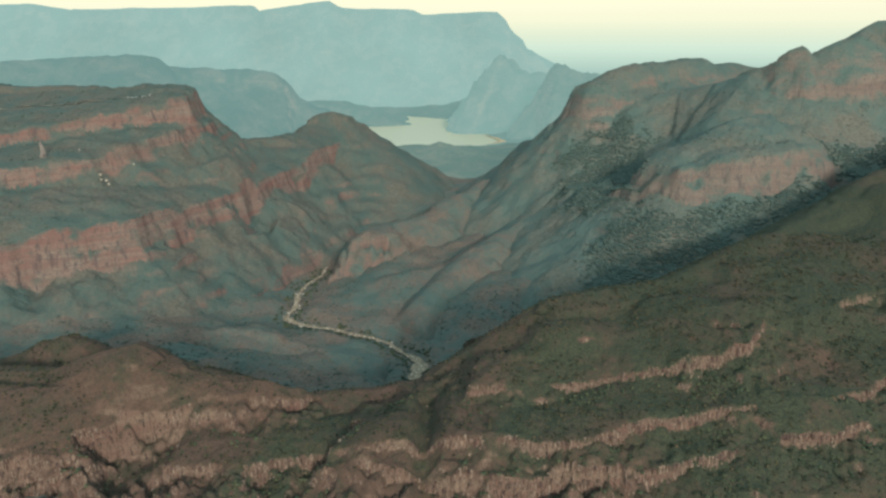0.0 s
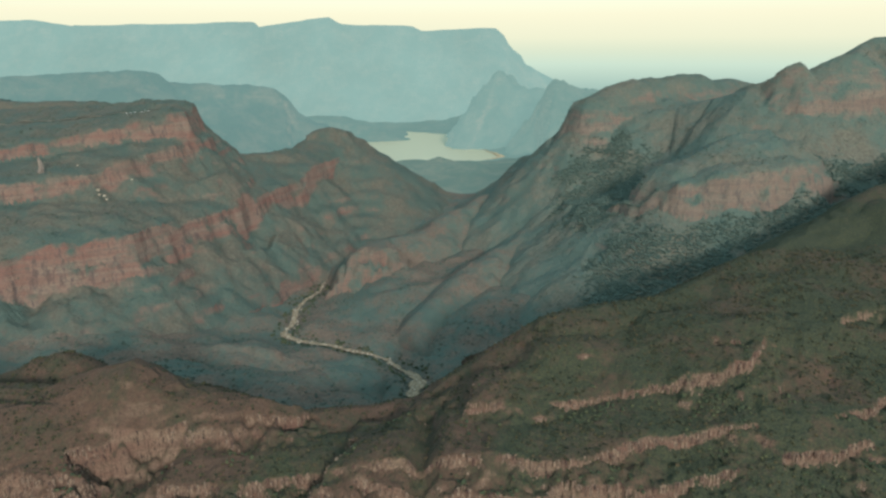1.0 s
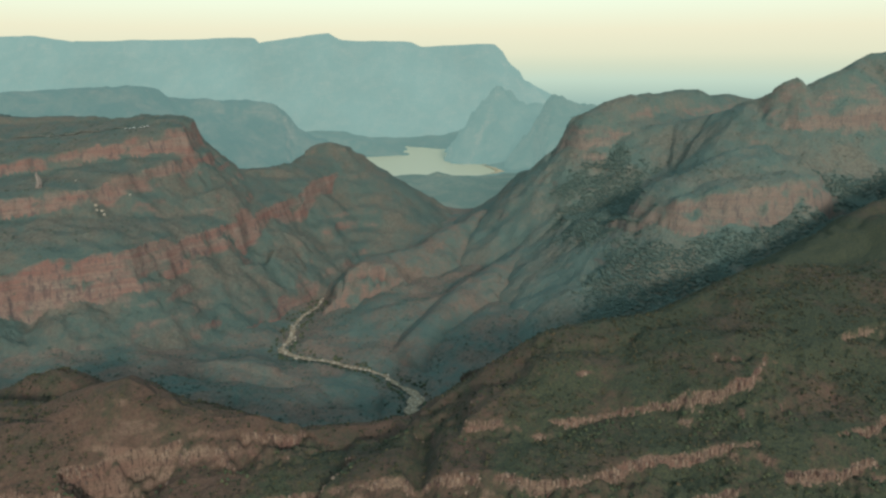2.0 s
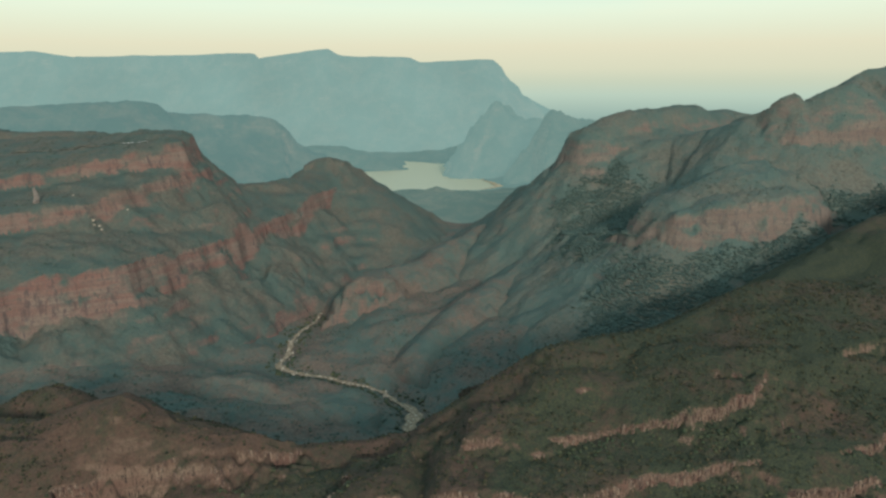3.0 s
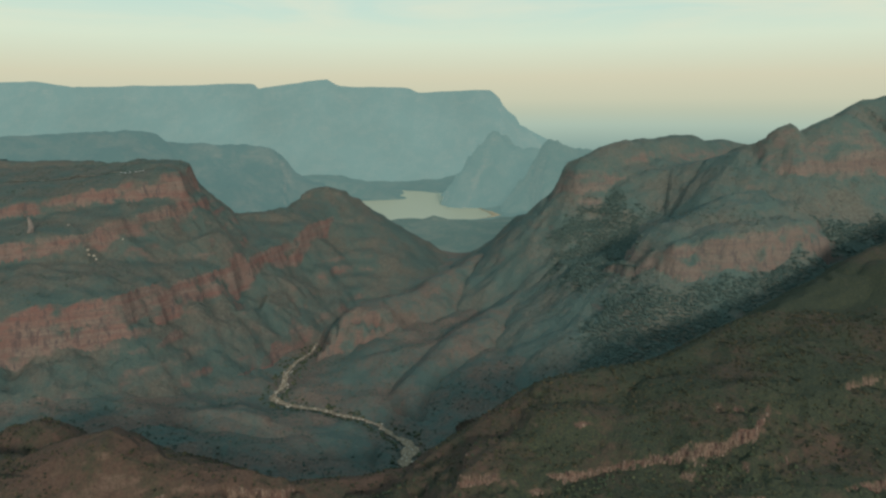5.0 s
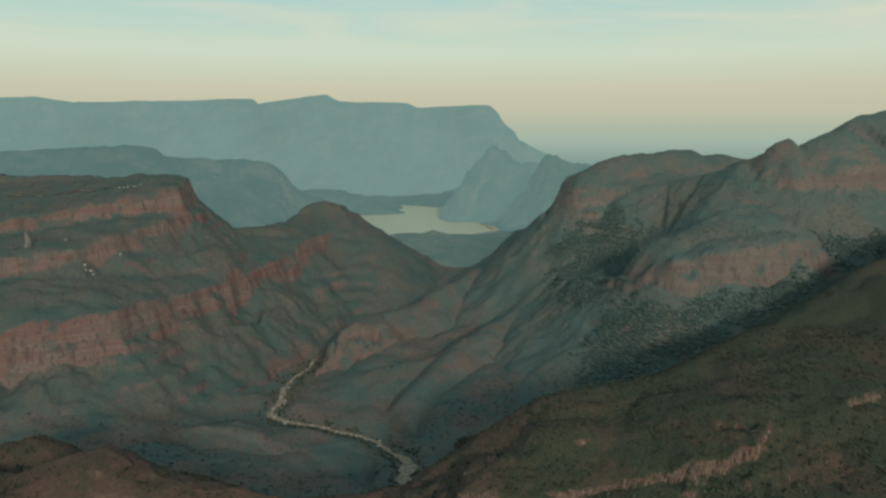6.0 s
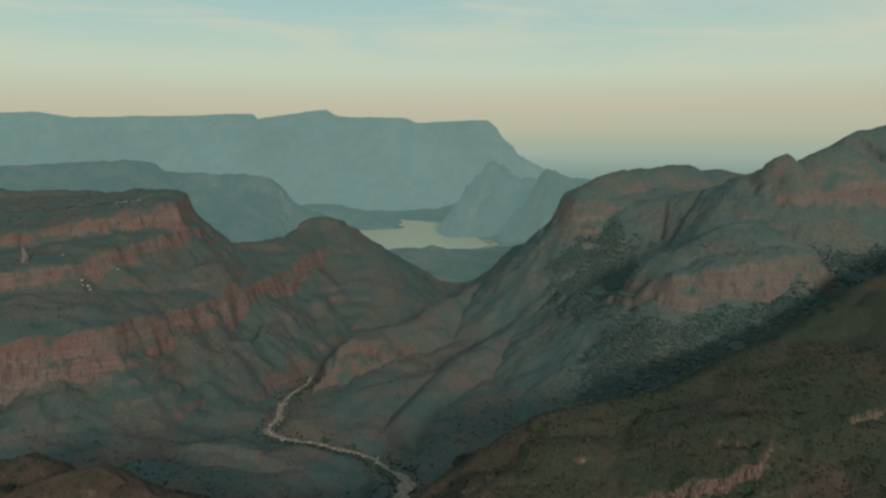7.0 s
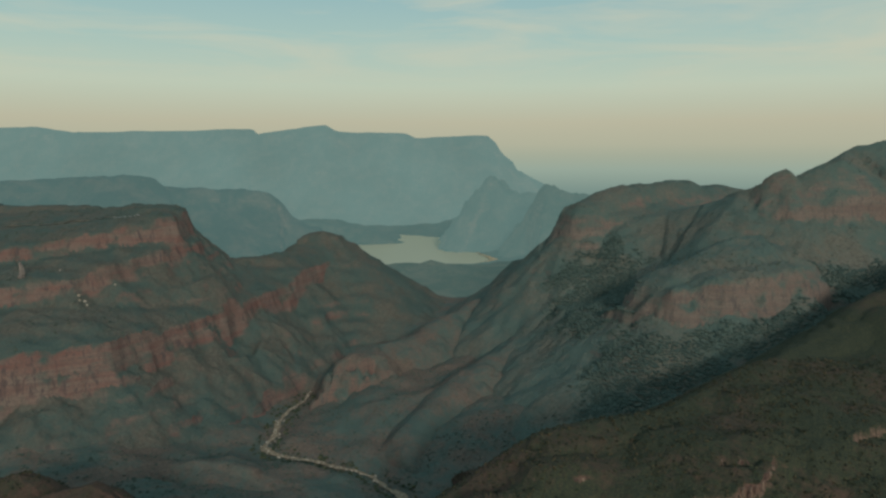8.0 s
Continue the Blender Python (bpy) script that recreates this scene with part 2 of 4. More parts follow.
def bench(x, y, ring, rise, rise_cap, talus, rough, seed, lean=0.16):
    """A flat-topped step of rock: ring of (x, y, top, cliff height); inside it rises gently, outside a cliff and then a slope of scree."""
    d, edge, _ = nearest(x, y, ring, True)
    d = np.where(inside(x, y, ring), d, -d)
    broken = np.clip(0.6 + 1.6 * fractal(x, y, 160, 2, 0.5, seed + 7), 0.15, 1.3)
    flutes = rough * (1.3 * fractal(x, y, 75 * rough / 10, 4, 0.5, seed) + 0.5 * broken * (creased(x, y, 30 * rough / 10, 3, 0.5, seed) - 0.4))
    d = d + flutes
    top, cliff = np.moveaxis(blended(x, y, ring), -1, 0)
    gaps = 1.0 + 0.55 * fractal(x, y, 90, 2, 0.5, seed + 3) if rough > 6 else 0.85 + 2.2 * fractal(x, y, 52, 4, 0.6, seed + 3)
    cliff = cliff * np.clip(gaps, 0.45 if rough > 6 else 0.06, 1.5)
    run = (2.0 * lean if rough > 6 else lean) * cliff
    out = np.maximum(-d, 0)
    # a scrubby ledge part of the way down, which comes and goes along the face
    face = np.clip(out / run, 0, 1)
    split = np.clip(0.42 + 0.5 * fractal(x, y, 140, 2, 0.5, seed + 5), 0.22, 0.7)
    shelf = np.clip(0.5 + 2.5 * fractal(x, y, 110, 3, 0.5, seed + 6), 0, 1) * (0.9 if rough > 6 else 0.4)
    stepped = np.where(face < 0.3, face * split / 0.3, np.where(face < 0.62, split + (face - 0.3) * 0.12, split + 0.0384 + (face - 0.62) * (0.9616 - split) / 0.38))
    face = face + shelf * (stepped - face) + 0.04 * np.sin(face * 2 * np.pi * 3.0)
    drop = cliff * face + talus * np.maximum(out - run, 0) * (1 - 0.00025 * np.minimum(out, 900))
    top = top + 0.09 * cliff * fractal(x, y, 45, 3, 0.5, seed + 9) - 0.10 * cliff * np.exp(-np.maximum(d, 0) / (0.22 * cliff + 0.5))
    return np.where(d > 0, top + rise * np.minimum(d, rise_cap) * (1 - 0.35 * np.minimum(d, rise_cap) / rise_cap), top - drop), d, edge[..., 1]


def stacked(x, y, steps, cuts, least):
    """Steps of rock piled on one another; in front of the cliffs of those in cuts the slope from above is cut back."""
    h, tier = np.full(x.shape, -1e6), np.full(x.shape, -1)
    for k, (ring, rise, cap, talus, rough, seed) in enumerate(steps):
        b, d, face = bench(x, y, ring, rise, cap, talus, rough, seed)
        if k in cuts:
            cut = b + 6 * np.maximum(least - face, 0) + 1.2 * np.maximum(-d - 45, 0)
            h = np.where(d < 0, np.minimum(h, cut), h)
        h, tier = np.maximum(h, b), np.where(b > h, k, tier)
    return h, tier


def sloped(d, steps):
    """Drop at the distance d; past the last step it goes on at the last slope."""
    (d1, h1), (d2, h2) = steps[-2:]
    return np.interp(d, *np.array(steps, float).T) + np.maximum(d - d2, 0) * (h2 - h1) / (d2 - d1)


def ridge(x, y, spine, right, left, rough, seed):
    """A crest of (x, y, z) points; right and left: ((distance, drop), ...) to either side of it."""
    d, z, side = nearest(x, y, spine)
    d = np.maximum(d + rough * 1.2 * fractal(x, y, 90 * rough / 10, 4, 0.55, seed) * np.clip(d / 40, 0, 1), 0)
    a, b = sloped(d, right), sloped(d, left)
    return z[..., 0] - np.where(side < 0, a, b)


def ledges(h, x, y, period, seed, share=0.55):
    """Broken lines of small cliffs where harder layers crop out."""
    p = (h + 0.5 * period * fractal(x, y, period * 9, 3, 0.5, seed)) / period
    low = np.floor(p)
    f = p - low
    stepped = np.where(f < 0.72, 0.38 * f / 0.72, 0.38 + 0.62 * (f - 0.72) / 0.28)
    much = np.clip(share + 2.2 * fractal(x, y, period * 5, 3, 0.5, seed + 4.0), 0, 1)
    return h + much * period * (stepped - f)


def grid(xs, ys):
    return np.meshgrid(xs, ys, indexing="xy")


def graded(*stops):
    """Grid lines from (place, step) stops: the step holds until the next place."""
    lines = []
    for (a, step), (b, _) in zip(stops, stops[1:]):
        lines.append(np.linspace(a, b, max(2, round((b - a) / step) + 1))[:-1])
    return np.concatenate(lines + [[stops[-1][0]]])


def sheet(name, x, y, z, keep, mat, label, category, kind="", jitter=0.0, only=None):
    """A ground mesh over a grid, without the quads of which no corner is kept."""
    rows, cols = x.shape
    if jitter:
        x = x + jitter * wave(x / 3.1 + 0.37, z / 4.0 + y / 3.0)
        y = y + jitter * wave(y / 2.7 + 5.2, z / 4.0 + x / 3.0)
    co = np.stack([x, y, z], -1).reshape(-1, 3)
    i = np.arange(rows * cols).reshape(rows, cols)
    quads = np.stack([i[:-1, :-1], i[:-1, 1:], i[1:, 1:], i[1:, :-1]], -1).reshape(-1, 4)
    quads = quads[keep.reshape(-1)[quads].any(1)]
    if only is not None:
        quads = quads[only.reshape(-1)[quads[:, 0]]]
        if not len(quads):
            return None
    used = np.unique(quads)
    back = np.zeros(rows * cols, int)
    back[used] = np.arange(len(used))
    mesh = bpy.data.meshes.new(name)
    quads = back[quads]
    mesh.vertices.add(len(used))
    mesh.vertices.foreach_set("co", co[used].astype(np.float32).ravel())
    mesh.loops.add(quads.size)
    mesh.loops.foreach_set("vertex_index", quads.ravel().astype(np.int32))
    mesh.polygons.add(len(quads))
    mesh.polygons.foreach_set("loop_start", np.arange(0, quads.size, 4, dtype=np.int32))
    mesh.polygons.foreach_set("use_smooth", np.ones(len(quads), bool))
    mesh.update(calc_edges=True)
    mesh.materials.append(mat)
    return tagged(new(name, mesh), label, category, "", kind)


def runs(mask, least):
    """The connected runs of a mask that have at least so many cells."""
    left, found = mask.copy(), []
    rows, cols = mask.shape
    for i, j in zip(*np.nonzero(mask)):
        if not left[i, j]:
            continue
        left[i, j] = False
        todo, cells = [(i, j)], []
        while todo:
            a, b = todo.pop()
            cells.append((a, b))
            for c, d in ((a + 1, b), (a - 1, b), (a, b + 1), (a, b - 1)):
                if 0 <= c < rows and 0 <= d < cols and left[c, d]:
                    left[c, d] = False
                    todo.append((c, d))
        if len(cells) >= least:
            run = np.zeros(mask.shape, bool)
            run[tuple(np.array(cells).T)] = True
            found.append(run)
    return found


def massif(name, x, y, z, tier, mat, label, category, jitter, cliffs):
    """A mountain: an empty with its slopes as one mesh and each tier of cliffs as another."""
    keep = z > valley_height(x, y) - 6
    gy, gx = np.gradient(z)
    steep = np.hypot(gx / np.gradient(x, axis=1), gy / np.gradient(y, axis=0)) > 1.15
    top = tagged(new(name), label, category)
    base = (float(x[keep].mean()), float(y[keep].mean()), 0.0)
    top.location = base
    shown = np.zeros(x.shape, bool)
    shown[:-1, :-1] = keep[:-1, :-1] | keep[1:, :-1] | keep[:-1, 1:] | keep[1:, 1:]
    which = np.where(steep & shown & (tier >= 0), tier, -1)
    pieces = []
    for k in range(len(cliffs)):
        for run in runs(which == k, 60):
            pieces.append((k, run))
    rest = np.ones(x.shape, bool)
    for _, run in pieces:
        rest &= ~run
    for k, run in [(-1, rest)] + pieces:
        ob = sheet("slope" if k < 0 else "cliff", x, y, z, keep, mat, "" if k < 0 else cliffs[k], "", "", jitter, run)
        if ob:
            ob.parent = top
            ob.matrix_parent_inverse = Matrix.Translation(base).inverted()
    return top


# ---- valley floor ----
RIVER = [(-330, 1700, 9, 3), (-270, 1420, 10, 3), (-222, 1240, 11, 3), (-222, 1180, 12, 5), (-240, 1135, 12, 7), (-246, 1080, 12, 9), (-238, 1030, 12, 12), (-246, 985, 12, 14), (-222, 962, 12, 8), (-190, 948, 12, 8),
         (-160, 940, 12, 9), (-137, 924, 12, 9), (-104, 912, 12, 6), (-75, 890, 12, 6), (-56, 860, 12, 8), (-36, 842, 12, 18), (-30, 826, 12, 20), (-38, 785, 13, 15), (-20, 730, 14, 8), (-60, 680, 15, 8)]


LAKE = [(-420, 3450), (-310, 3041), (-192, 2767), (-122, 2724), (-40, 2790), (-9, 2874), (40, 2800), (152, 2797), (262, 2922), (198, 3170), (90, 3372), (73, 3754), (-204, 3919), (-189, 3506), (-260, 3470)]


def valley_height(x, y, far=False):
    d, z, _ = nearest(x, y, RIVER)
    near_bed = np.clip((d - 9) / 30, 0, 1)
    h = z[..., 0] - 1.5 + np.minimum(np.maximum(d - 9, 0) * 0.16, 45) + near_bed * (3 + 14 * fractal(x, y, 120, 4, 0.5, 2.0) + 16 * creased(x, y, 170, 2, 0.5, 3.0) * np.clip(d / 120, 0, 1))
    ring = [(a, b, 0) for a, b in LAKE]
    e, _, _ = nearest(x, y, ring, True)
    e = np.where(inside(x, y, ring), -e, e) + 30 * fractal(x, y, 160, 3, 0.5, 8.0)
    shore = np.clip(e / 260, -1, 1)
    lakeside = np.where(e > 0, 2 + np.minimum(e, 400) * 0.16 + 18 * fractal(x, y, 220, 4, 0.5, 5.0) * shore, e * 0.1)
    mix = np.clip((y - 1500) / 700, 0, 1)
    return np.where(far, lakeside, h * (1 - mix) + lakeside * mix)


def channel(x, y):
    """How far the hillsides are cut down along the river."""
    return 45 * np.clip(1.25 - nearest(x, y, RIVER)[0] / 34, 0, 1) * np.clip((1250 - y) / 60, 0, 1)


def build_ground():
    xs = graded((-7000, 700), (-1400, 40), (-620, 6), (520, 12), (1000, 60), (1600, 600), (7000, 600))
    ys = graded((-7000, 700), (-600, 60), (500, 6), (1500, 12), (4000, 40), (4600, 400), (7000, 400))
    x, y = grid(xs, ys)
    z = valley_height(x, y) - 12 * np.clip((y - 2640) / 80, 0, 1)
    sheet("ground", x, y, z, np.ones(x.shape, bool), VALLEY, "dark green wooded canyon floor reaching the horizon", "ground", "structure")


build_ground()


# ---- near ridge across the canyon ----
NEAR_CREST = [(-620, 640, 120), (-477, 600, 123), (-408, 572, 137), (-361, 570, 139), (-316, 567, 155), (-278, 567, 165), (-235, 568, 140), (-185, 568, 128), (-127, 575, 109), (-78, 590, 104),
              (-24, 602, 106), (42, 618, 145), (104, 633, 180), (160, 660, 180), (239, 690, 182), (276, 710, 188), (340, 750, 201), (441, 813, 215), (588, 900, 262), (800, 960, 330)]

KNOLL = [(-484, 650, 106), (-440, 650, 114), (-420, 650, 127), (-392, 650, 134), (-368, 650, 128), (-347, 650, 112)]


def near_height(x, y):
    back = ((0, 0), (12, 3), (60, 36), (140, 95), (300, 190))
    steep = ridge(x, y, NEAR_CREST, ((0, 0), (20, 8), (45, 38), (65, 72), (90, 102), (150, 140), (250, 190)), back, 9, 1.0)
    gentle = ridge(x, y, NEAR_CREST, ((0, 0), (25, 6), (60, 26), (90, 58), (120, 94), (170, 132), (260, 190)), back, 9, 1.0)
    east = np.clip((x + 60) / 90, 0, 1)
    h = steep + (gentle - steep) * east
    h = np.maximum(h, ridge(x, y, KNOLL, ((0, 0), (12, 3), (40, 24), (90, 70), (160, 140)), ((0, 0), (12, 3), (40, 24), (90, 70), (160, 140)), 6, 8.0))
    d, _, side = nearest(x, y, NEAR_CREST)
    behind = np.where(side > 0, d, 0)
    steps = (
        # upper pale outcrop
        ([(20, 528, 143, 6), (82, 535, 141, 7), (138, 543, 143, 9), (183, 547, 150, 12), (233, 550, 162, 12), (267, 553, 173, 7), (330, 620, 185, 2), (240, 660, 178, 3), (110, 610, 170, 3), (40, 590, 145, 3)], 0.36, 70, 0.62, 3.5, 1.0),
        # middle bands
        ([(-92, 486, 108, 5), (-62, 480, 118, 6), (-10, 483, 126, 7), (53, 477, 127, 9), (97, 470, 126, 9), (192, 500, 132, 7), (243, 502, 140, 7), (333, 511, 143, 9), (430, 550, 154, 6), (400, 640, 165, 4), (200, 580, 140, 4), (0, 560, 124, 4), (-70, 560, 106, 4)], 0.14, 50, 0.65, 3.5, 2.0),
        ([(-96, 478, 98, 9), (-66, 470, 106, 11), (-11, 465, 107, 13), (52, 454, 105, 15), (98, 457, 105, 14), (157, 461, 106, 13), (228, 471, 115, 12), (276, 479, 121, 11), (380, 492, 125, 8), (430, 580, 130, 4), (150, 540, 118, 4), (-60, 540, 100, 4)], 0.14, 40, 0.60, 3.5, 3.0),
        # red cliff under the knoll
        ([(-420, 480, 104, 30), (-364, 487, 106, 30), (-329, 497, 111, 26), (-299, 512, 114, 22), (-257, 527, 115, 19), (-217, 542, 118, 17), (-180, 552, 119, 16), (-128, 562, 113, 11), (-120, 585, 108, 2), (-280, 575, 130, 2), (-460, 600, 120, 2)], 0.75, 60, 0.36, 3.5, 4.0),
        ([(-230, 488, 92, 8), (-160, 492, 92, 12), (-110, 500, 96, 13), (-75, 500, 97, 8), (-70, 560, 98, 4), (-230, 540, 95, 4)], 0.25, 40, 0.50, 4.0, 5.0),
        # long slope under the higher crest
        ([(262, 580, 172, 3), (330, 596, 176, 4), (430, 640, 186, 6), (560, 690, 200, 6), (800, 740, 220, 6), (800, 940, 300, 4), (588, 880, 250, 3), (441, 800, 205, 3), (340, 740, 193, 3), (240, 680, 178, 3)], 0.12, 80, 0.55, 5.0, 7.0),
        ([(350, 415, 92, 14), (450, 455, 104, 18), (560, 520, 120, 12), (600, 640, 160, 5), (400, 560, 120, 5)], 0.25, 60, 0.50, 5.0, 6.0),
    )
    tier = np.full(x.shape, -1)
    for k, (ring, rise, cap, talus, rough, seed) in enumerate(steps):
        b, d, face = bench(x, y, ring, rise, cap, talus, rough, seed)
        # the slope above is cut back where the cliff stands
        if k < 4:
            cut = b + 40 * np.maximum(6.0 - face, 0) + 1.5 * np.maximum(-d - 26, 0)
            h = np.where((d < 0) & (behind == 0), np.minimum(h, cut), h)
        b = b - 1.1 * behind
        h, tier = np.maximum(h, b), np.where(b > h, k, tier)
    gully = np.exp(-(((x + 14 + 6 * fractal(x, y, 50, 2, 0.5, 3.3)) / 12.0) ** 2)) * np.clip((585 - y) / 30, 0, 1)
    h = h - 20 * gully * np.clip((y - 380) / 40, 0, 1)
    h = h + 1.6 * fractal(x, y, 14, 3, 0.55, 4.4) + 2.5 * fractal(x, y, 60, 2, 0.5, 6.6)
    return ledges(h, x, y, 11.0, 1.0, -0.05), tier


def build_near():
    xs = graded((-640, 6), (-440, 1.5), (420, 2.5), (520, 6), (860, 6))
    ys = graded((180, 12), (400, 3), (430, 1.3), (580, 2.0), (720, 4), (1100, 4))
    x, y = grid(xs, ys)
    z, tier = near_height(x, y)
    gy, gx = np.gradient(z)
    cliffs = (np.hypot(gx / np.gradient(x, axis=1), gy / np.gradient(y, axis=0)) > 1.8) & (tier >= 0) & (x > -430) & (x < 430) & (y > 420) & (y < 600)
    faces = np.stack([x[cliffs], y[cliffs], z[cliffs]], -1)
    return faces, massif("near_ridge", x, y, z, tier, NEAR, "brown scrub-covered ridge with banded pinkish rock cliffs", "ridge", 0.5,
                  ("pale outcrop on the upper slope", "columned pinkish cliff band", "columned pinkish lower cliff band", "tall reddish cliff under the knoll", "broken rock ledge", "thin rock ledge", "pale cliff band"))


NEAR_FACES, NEAR_RIDGE = build_near()


# ---- left plateau ----
def plateau_height(x, y):
    steps = (
        ([(-1500, 1000, 280, 40), (-922, 1080, 262, 32), (-746, 1160, 278, 34), (-694, 1185, 285, 34), (-640, 1210, 295, 34), (-586, 1235, 305, 36), (-535, 1260, 316, 38), (-481, 1300, 329, 40), (-490, 1400, 330, 40), (-600, 1650, 330, 40), (-1500, 1900, 330, 40)], 0.16, 110, 1.05, 7.0, 11.0),
        ([(-1500, 860, 240, 26), (-832, 960, 234, 24), (-679, 1040, 238, 24), (-567, 1100, 245, 24), (-532, 1150, 258, 22), (-492, 1240, 268, 24), (-451, 1330, 276, 24), (-480, 1460, 270, 10), (-700, 1700, 270, 5), (-1500, 1700, 270, 5)], 0.2, 80, 1.0, 7.0, 12.0),
        ([(-1500, 760, 150, 46), (-765, 850, 146, 50), (-608, 900, 160, 52), (-531, 950, 172, 54), (-467, 990, 174, 50), (-422, 1100, 167, 44), (-371, 1230, 164, 46), (-327, 1380, 173, 42), (-256, 1600, 192, 34), (-219, 1680, 204, 24), (-250, 1760, 205, 12), (-420, 1600, 195, 5), (-600, 1500, 200, 5), (-1500, 1500, 200, 5)], 0.33, 260, 0.80, 9.0, 13.0),
        ([(-331, 1690, 236, 5), (-285, 1705, 250, 6), (-238, 1715, 240, 6), (-230, 1770, 235, 6), (-330, 1780, 235, 6)], 0.4, 40, 0.7, 7.0, 14.0),
    )
    h, tier = stacked(x, y, steps, (1, 2), 20)
    h = np.minimum(h, 336 + 3 * fractal(x, y, 80, 2)) + 3.0 * fractal(x, y, 30, 3, 0.55, 2.2) + 7 * fractal(x, y, 130, 2, 0.5, 4.1) * np.clip((330 - h) / 80, 0, 1) + 16 * (creased(x, y, 120, 3, 0.5, 6.3) - 0.45) * np.clip((150 - h) / 50, 0, 1)
    return ledges(h, x, y, 24.0, 2.0, 0.1) - channel(x, y), tier


def build_plateau():
    x, y = grid(graded((-1500, 24), (-860, 3.2), (-180, 8), (140, 8)), graded((640, 8), (820, 3.2), (1420, 5), (1850, 16), (2000, 16)))
    z, tier = plateau_height(x, y)
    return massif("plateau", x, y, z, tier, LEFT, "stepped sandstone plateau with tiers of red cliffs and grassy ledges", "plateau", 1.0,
                  ("upper orange cliff tier", "middle orange cliff tier", "tall red lower cliff tier", "small cliff of the end knob"))


build_plateau()


# ---- right massif ----
PEAK = [(556, 1300, 372), (588, 1250, 398), (620, 1250, 414), (630, 1250, 417), (648, 1250, 403), (690, 1250, 424), (724, 1250, 433), (778, 1320, 449), (797, 1320, 457), (834, 1320, 465), (960, 1360, 488)]
def massif_height(x, y):
    steps = (
        ([(286, 1425, 325, 20), (311, 1398, 318, 20), (368, 1392, 314, 18), (443, 1405, 306, 13), (542, 1480, 320, 12), (640, 1600, 335, 30), (560, 1760, 335, 50), (380, 1700, 335, 50), (290, 1560, 325, 50)], 0.45, 90, 0.95, 8.0, 21.0),
        ([(520, 1330, 325, 3), (570, 1225, 340, 5), (625, 1192, 352, 26), (764, 1200, 362, 34), (1100, 1200, 370, 50), (1500, 1250, 400, 50), (1500, 1700, 400, 50), (700, 1500, 360, 40)], 0.30, 80, 0.85, 8.0, 22.0),
        ([(225, 1240, 160, 3), (267, 1150, 180, 5), (299, 1060, 200, 13), (340, 1018, 224, 28), (352, 1012, 250, 50), (419, 994, 262, 52), (484, 994, 272, 50), (537, 1004, 280, 42), (556, 1030, 276, 42), (572, 1090, 256, 24), (610, 1130, 224, 10), (690, 1090, 228, 8), (900, 1040, 262, 10), (1500, 950, 270, 8), (1500, 1400, 300, 5), (450, 1450, 280, 5), (260, 1400, 190, 5)], 0.22, 160, 0.75, 9.0, 23.0),
        ([(180, 1330, 130, 10), (225, 1150, 130, 12), (290, 1000, 135, 14), (420, 925, 145, 18), (540, 930, 145, 14), (700, 980, 165, 8), (700, 1100, 200, 5), (300, 1300, 170, 10)], 0.25, 60, 0.75, 9.0, 24.0),
    )
    h, tier = stacked(x, y, steps, (2,), 20)
    # rounded tops of the skyline
    soft = ((0, 0), (22, 4), (48, 24), (75, 75), (140, 200))
    h = np.maximum(h, ridge(x, y, [(318, 1440, 344), (353, 1470, 361), (408, 1520, 373), (477, 1560, 375), (525, 1580, 383), (590, 1602, 383), (612, 1605, 371), (665, 1650, 373), (720, 1650, 360)], soft, soft, 5, 25.0))
    h = np.maximum(h, ridge(x, y, [(400, 1400, 312), (470, 1390, 328), (530, 1350, 345), (575, 1290, 372)], ((0, 0), (20, 5), (70, 40), (200, 140)), ((0, 0), (20, 5), (70, 40), (200, 140)), 5, 28.0))
    domed = ((0, 0), (35, 9), (65, 30), (82, 58), (110, 200))
    h = np.maximum(h, ridge(x, y, [(390, 1085, 270), (430, 1090, 292), (480, 1098, 311), (520, 1104, 314), (536, 1104, 300)], domed, domed, 6, 27.0))
    sharp = ((0, 0), (10, 5), (45, 34), (80, 62), (240, 240))
    shelf, d, _ = bench(x, y, *steps[1])
    crest = ridge(x, y, PEAK, sharp, sharp, 4, 26.0)
    h = np.maximum(h, np.minimum(crest, shelf + 1.25 * np.maximum(d, 0)))
    h = h + 3.0 * fractal(x, y, 30, 3, 0.55, 7.2) + 5 * fractal(x, y, 140, 2, 0.5, 9.1)
    return ledges(h, x, y, 24.0, 3.0, -0.2), tier


def build_massif():
    x, y = grid(graded((0, 8), (190, 3.5), (680, 6), (900, 30), (1600, 30)), graded((760, 8), (880, 3.5), (1300, 4), (1500, 10), (2300, 10)))
    z, tier = massif_height(x, y)
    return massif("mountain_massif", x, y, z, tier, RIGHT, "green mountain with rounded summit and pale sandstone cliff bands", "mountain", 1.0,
                  ("pale cliff of the rounded summit", "cliff under the high peak", "pale cliff band of the bench", "low broken cliff band"))


build_massif()


# ---- spurs and hillocks in the valley ----
SPURS = []


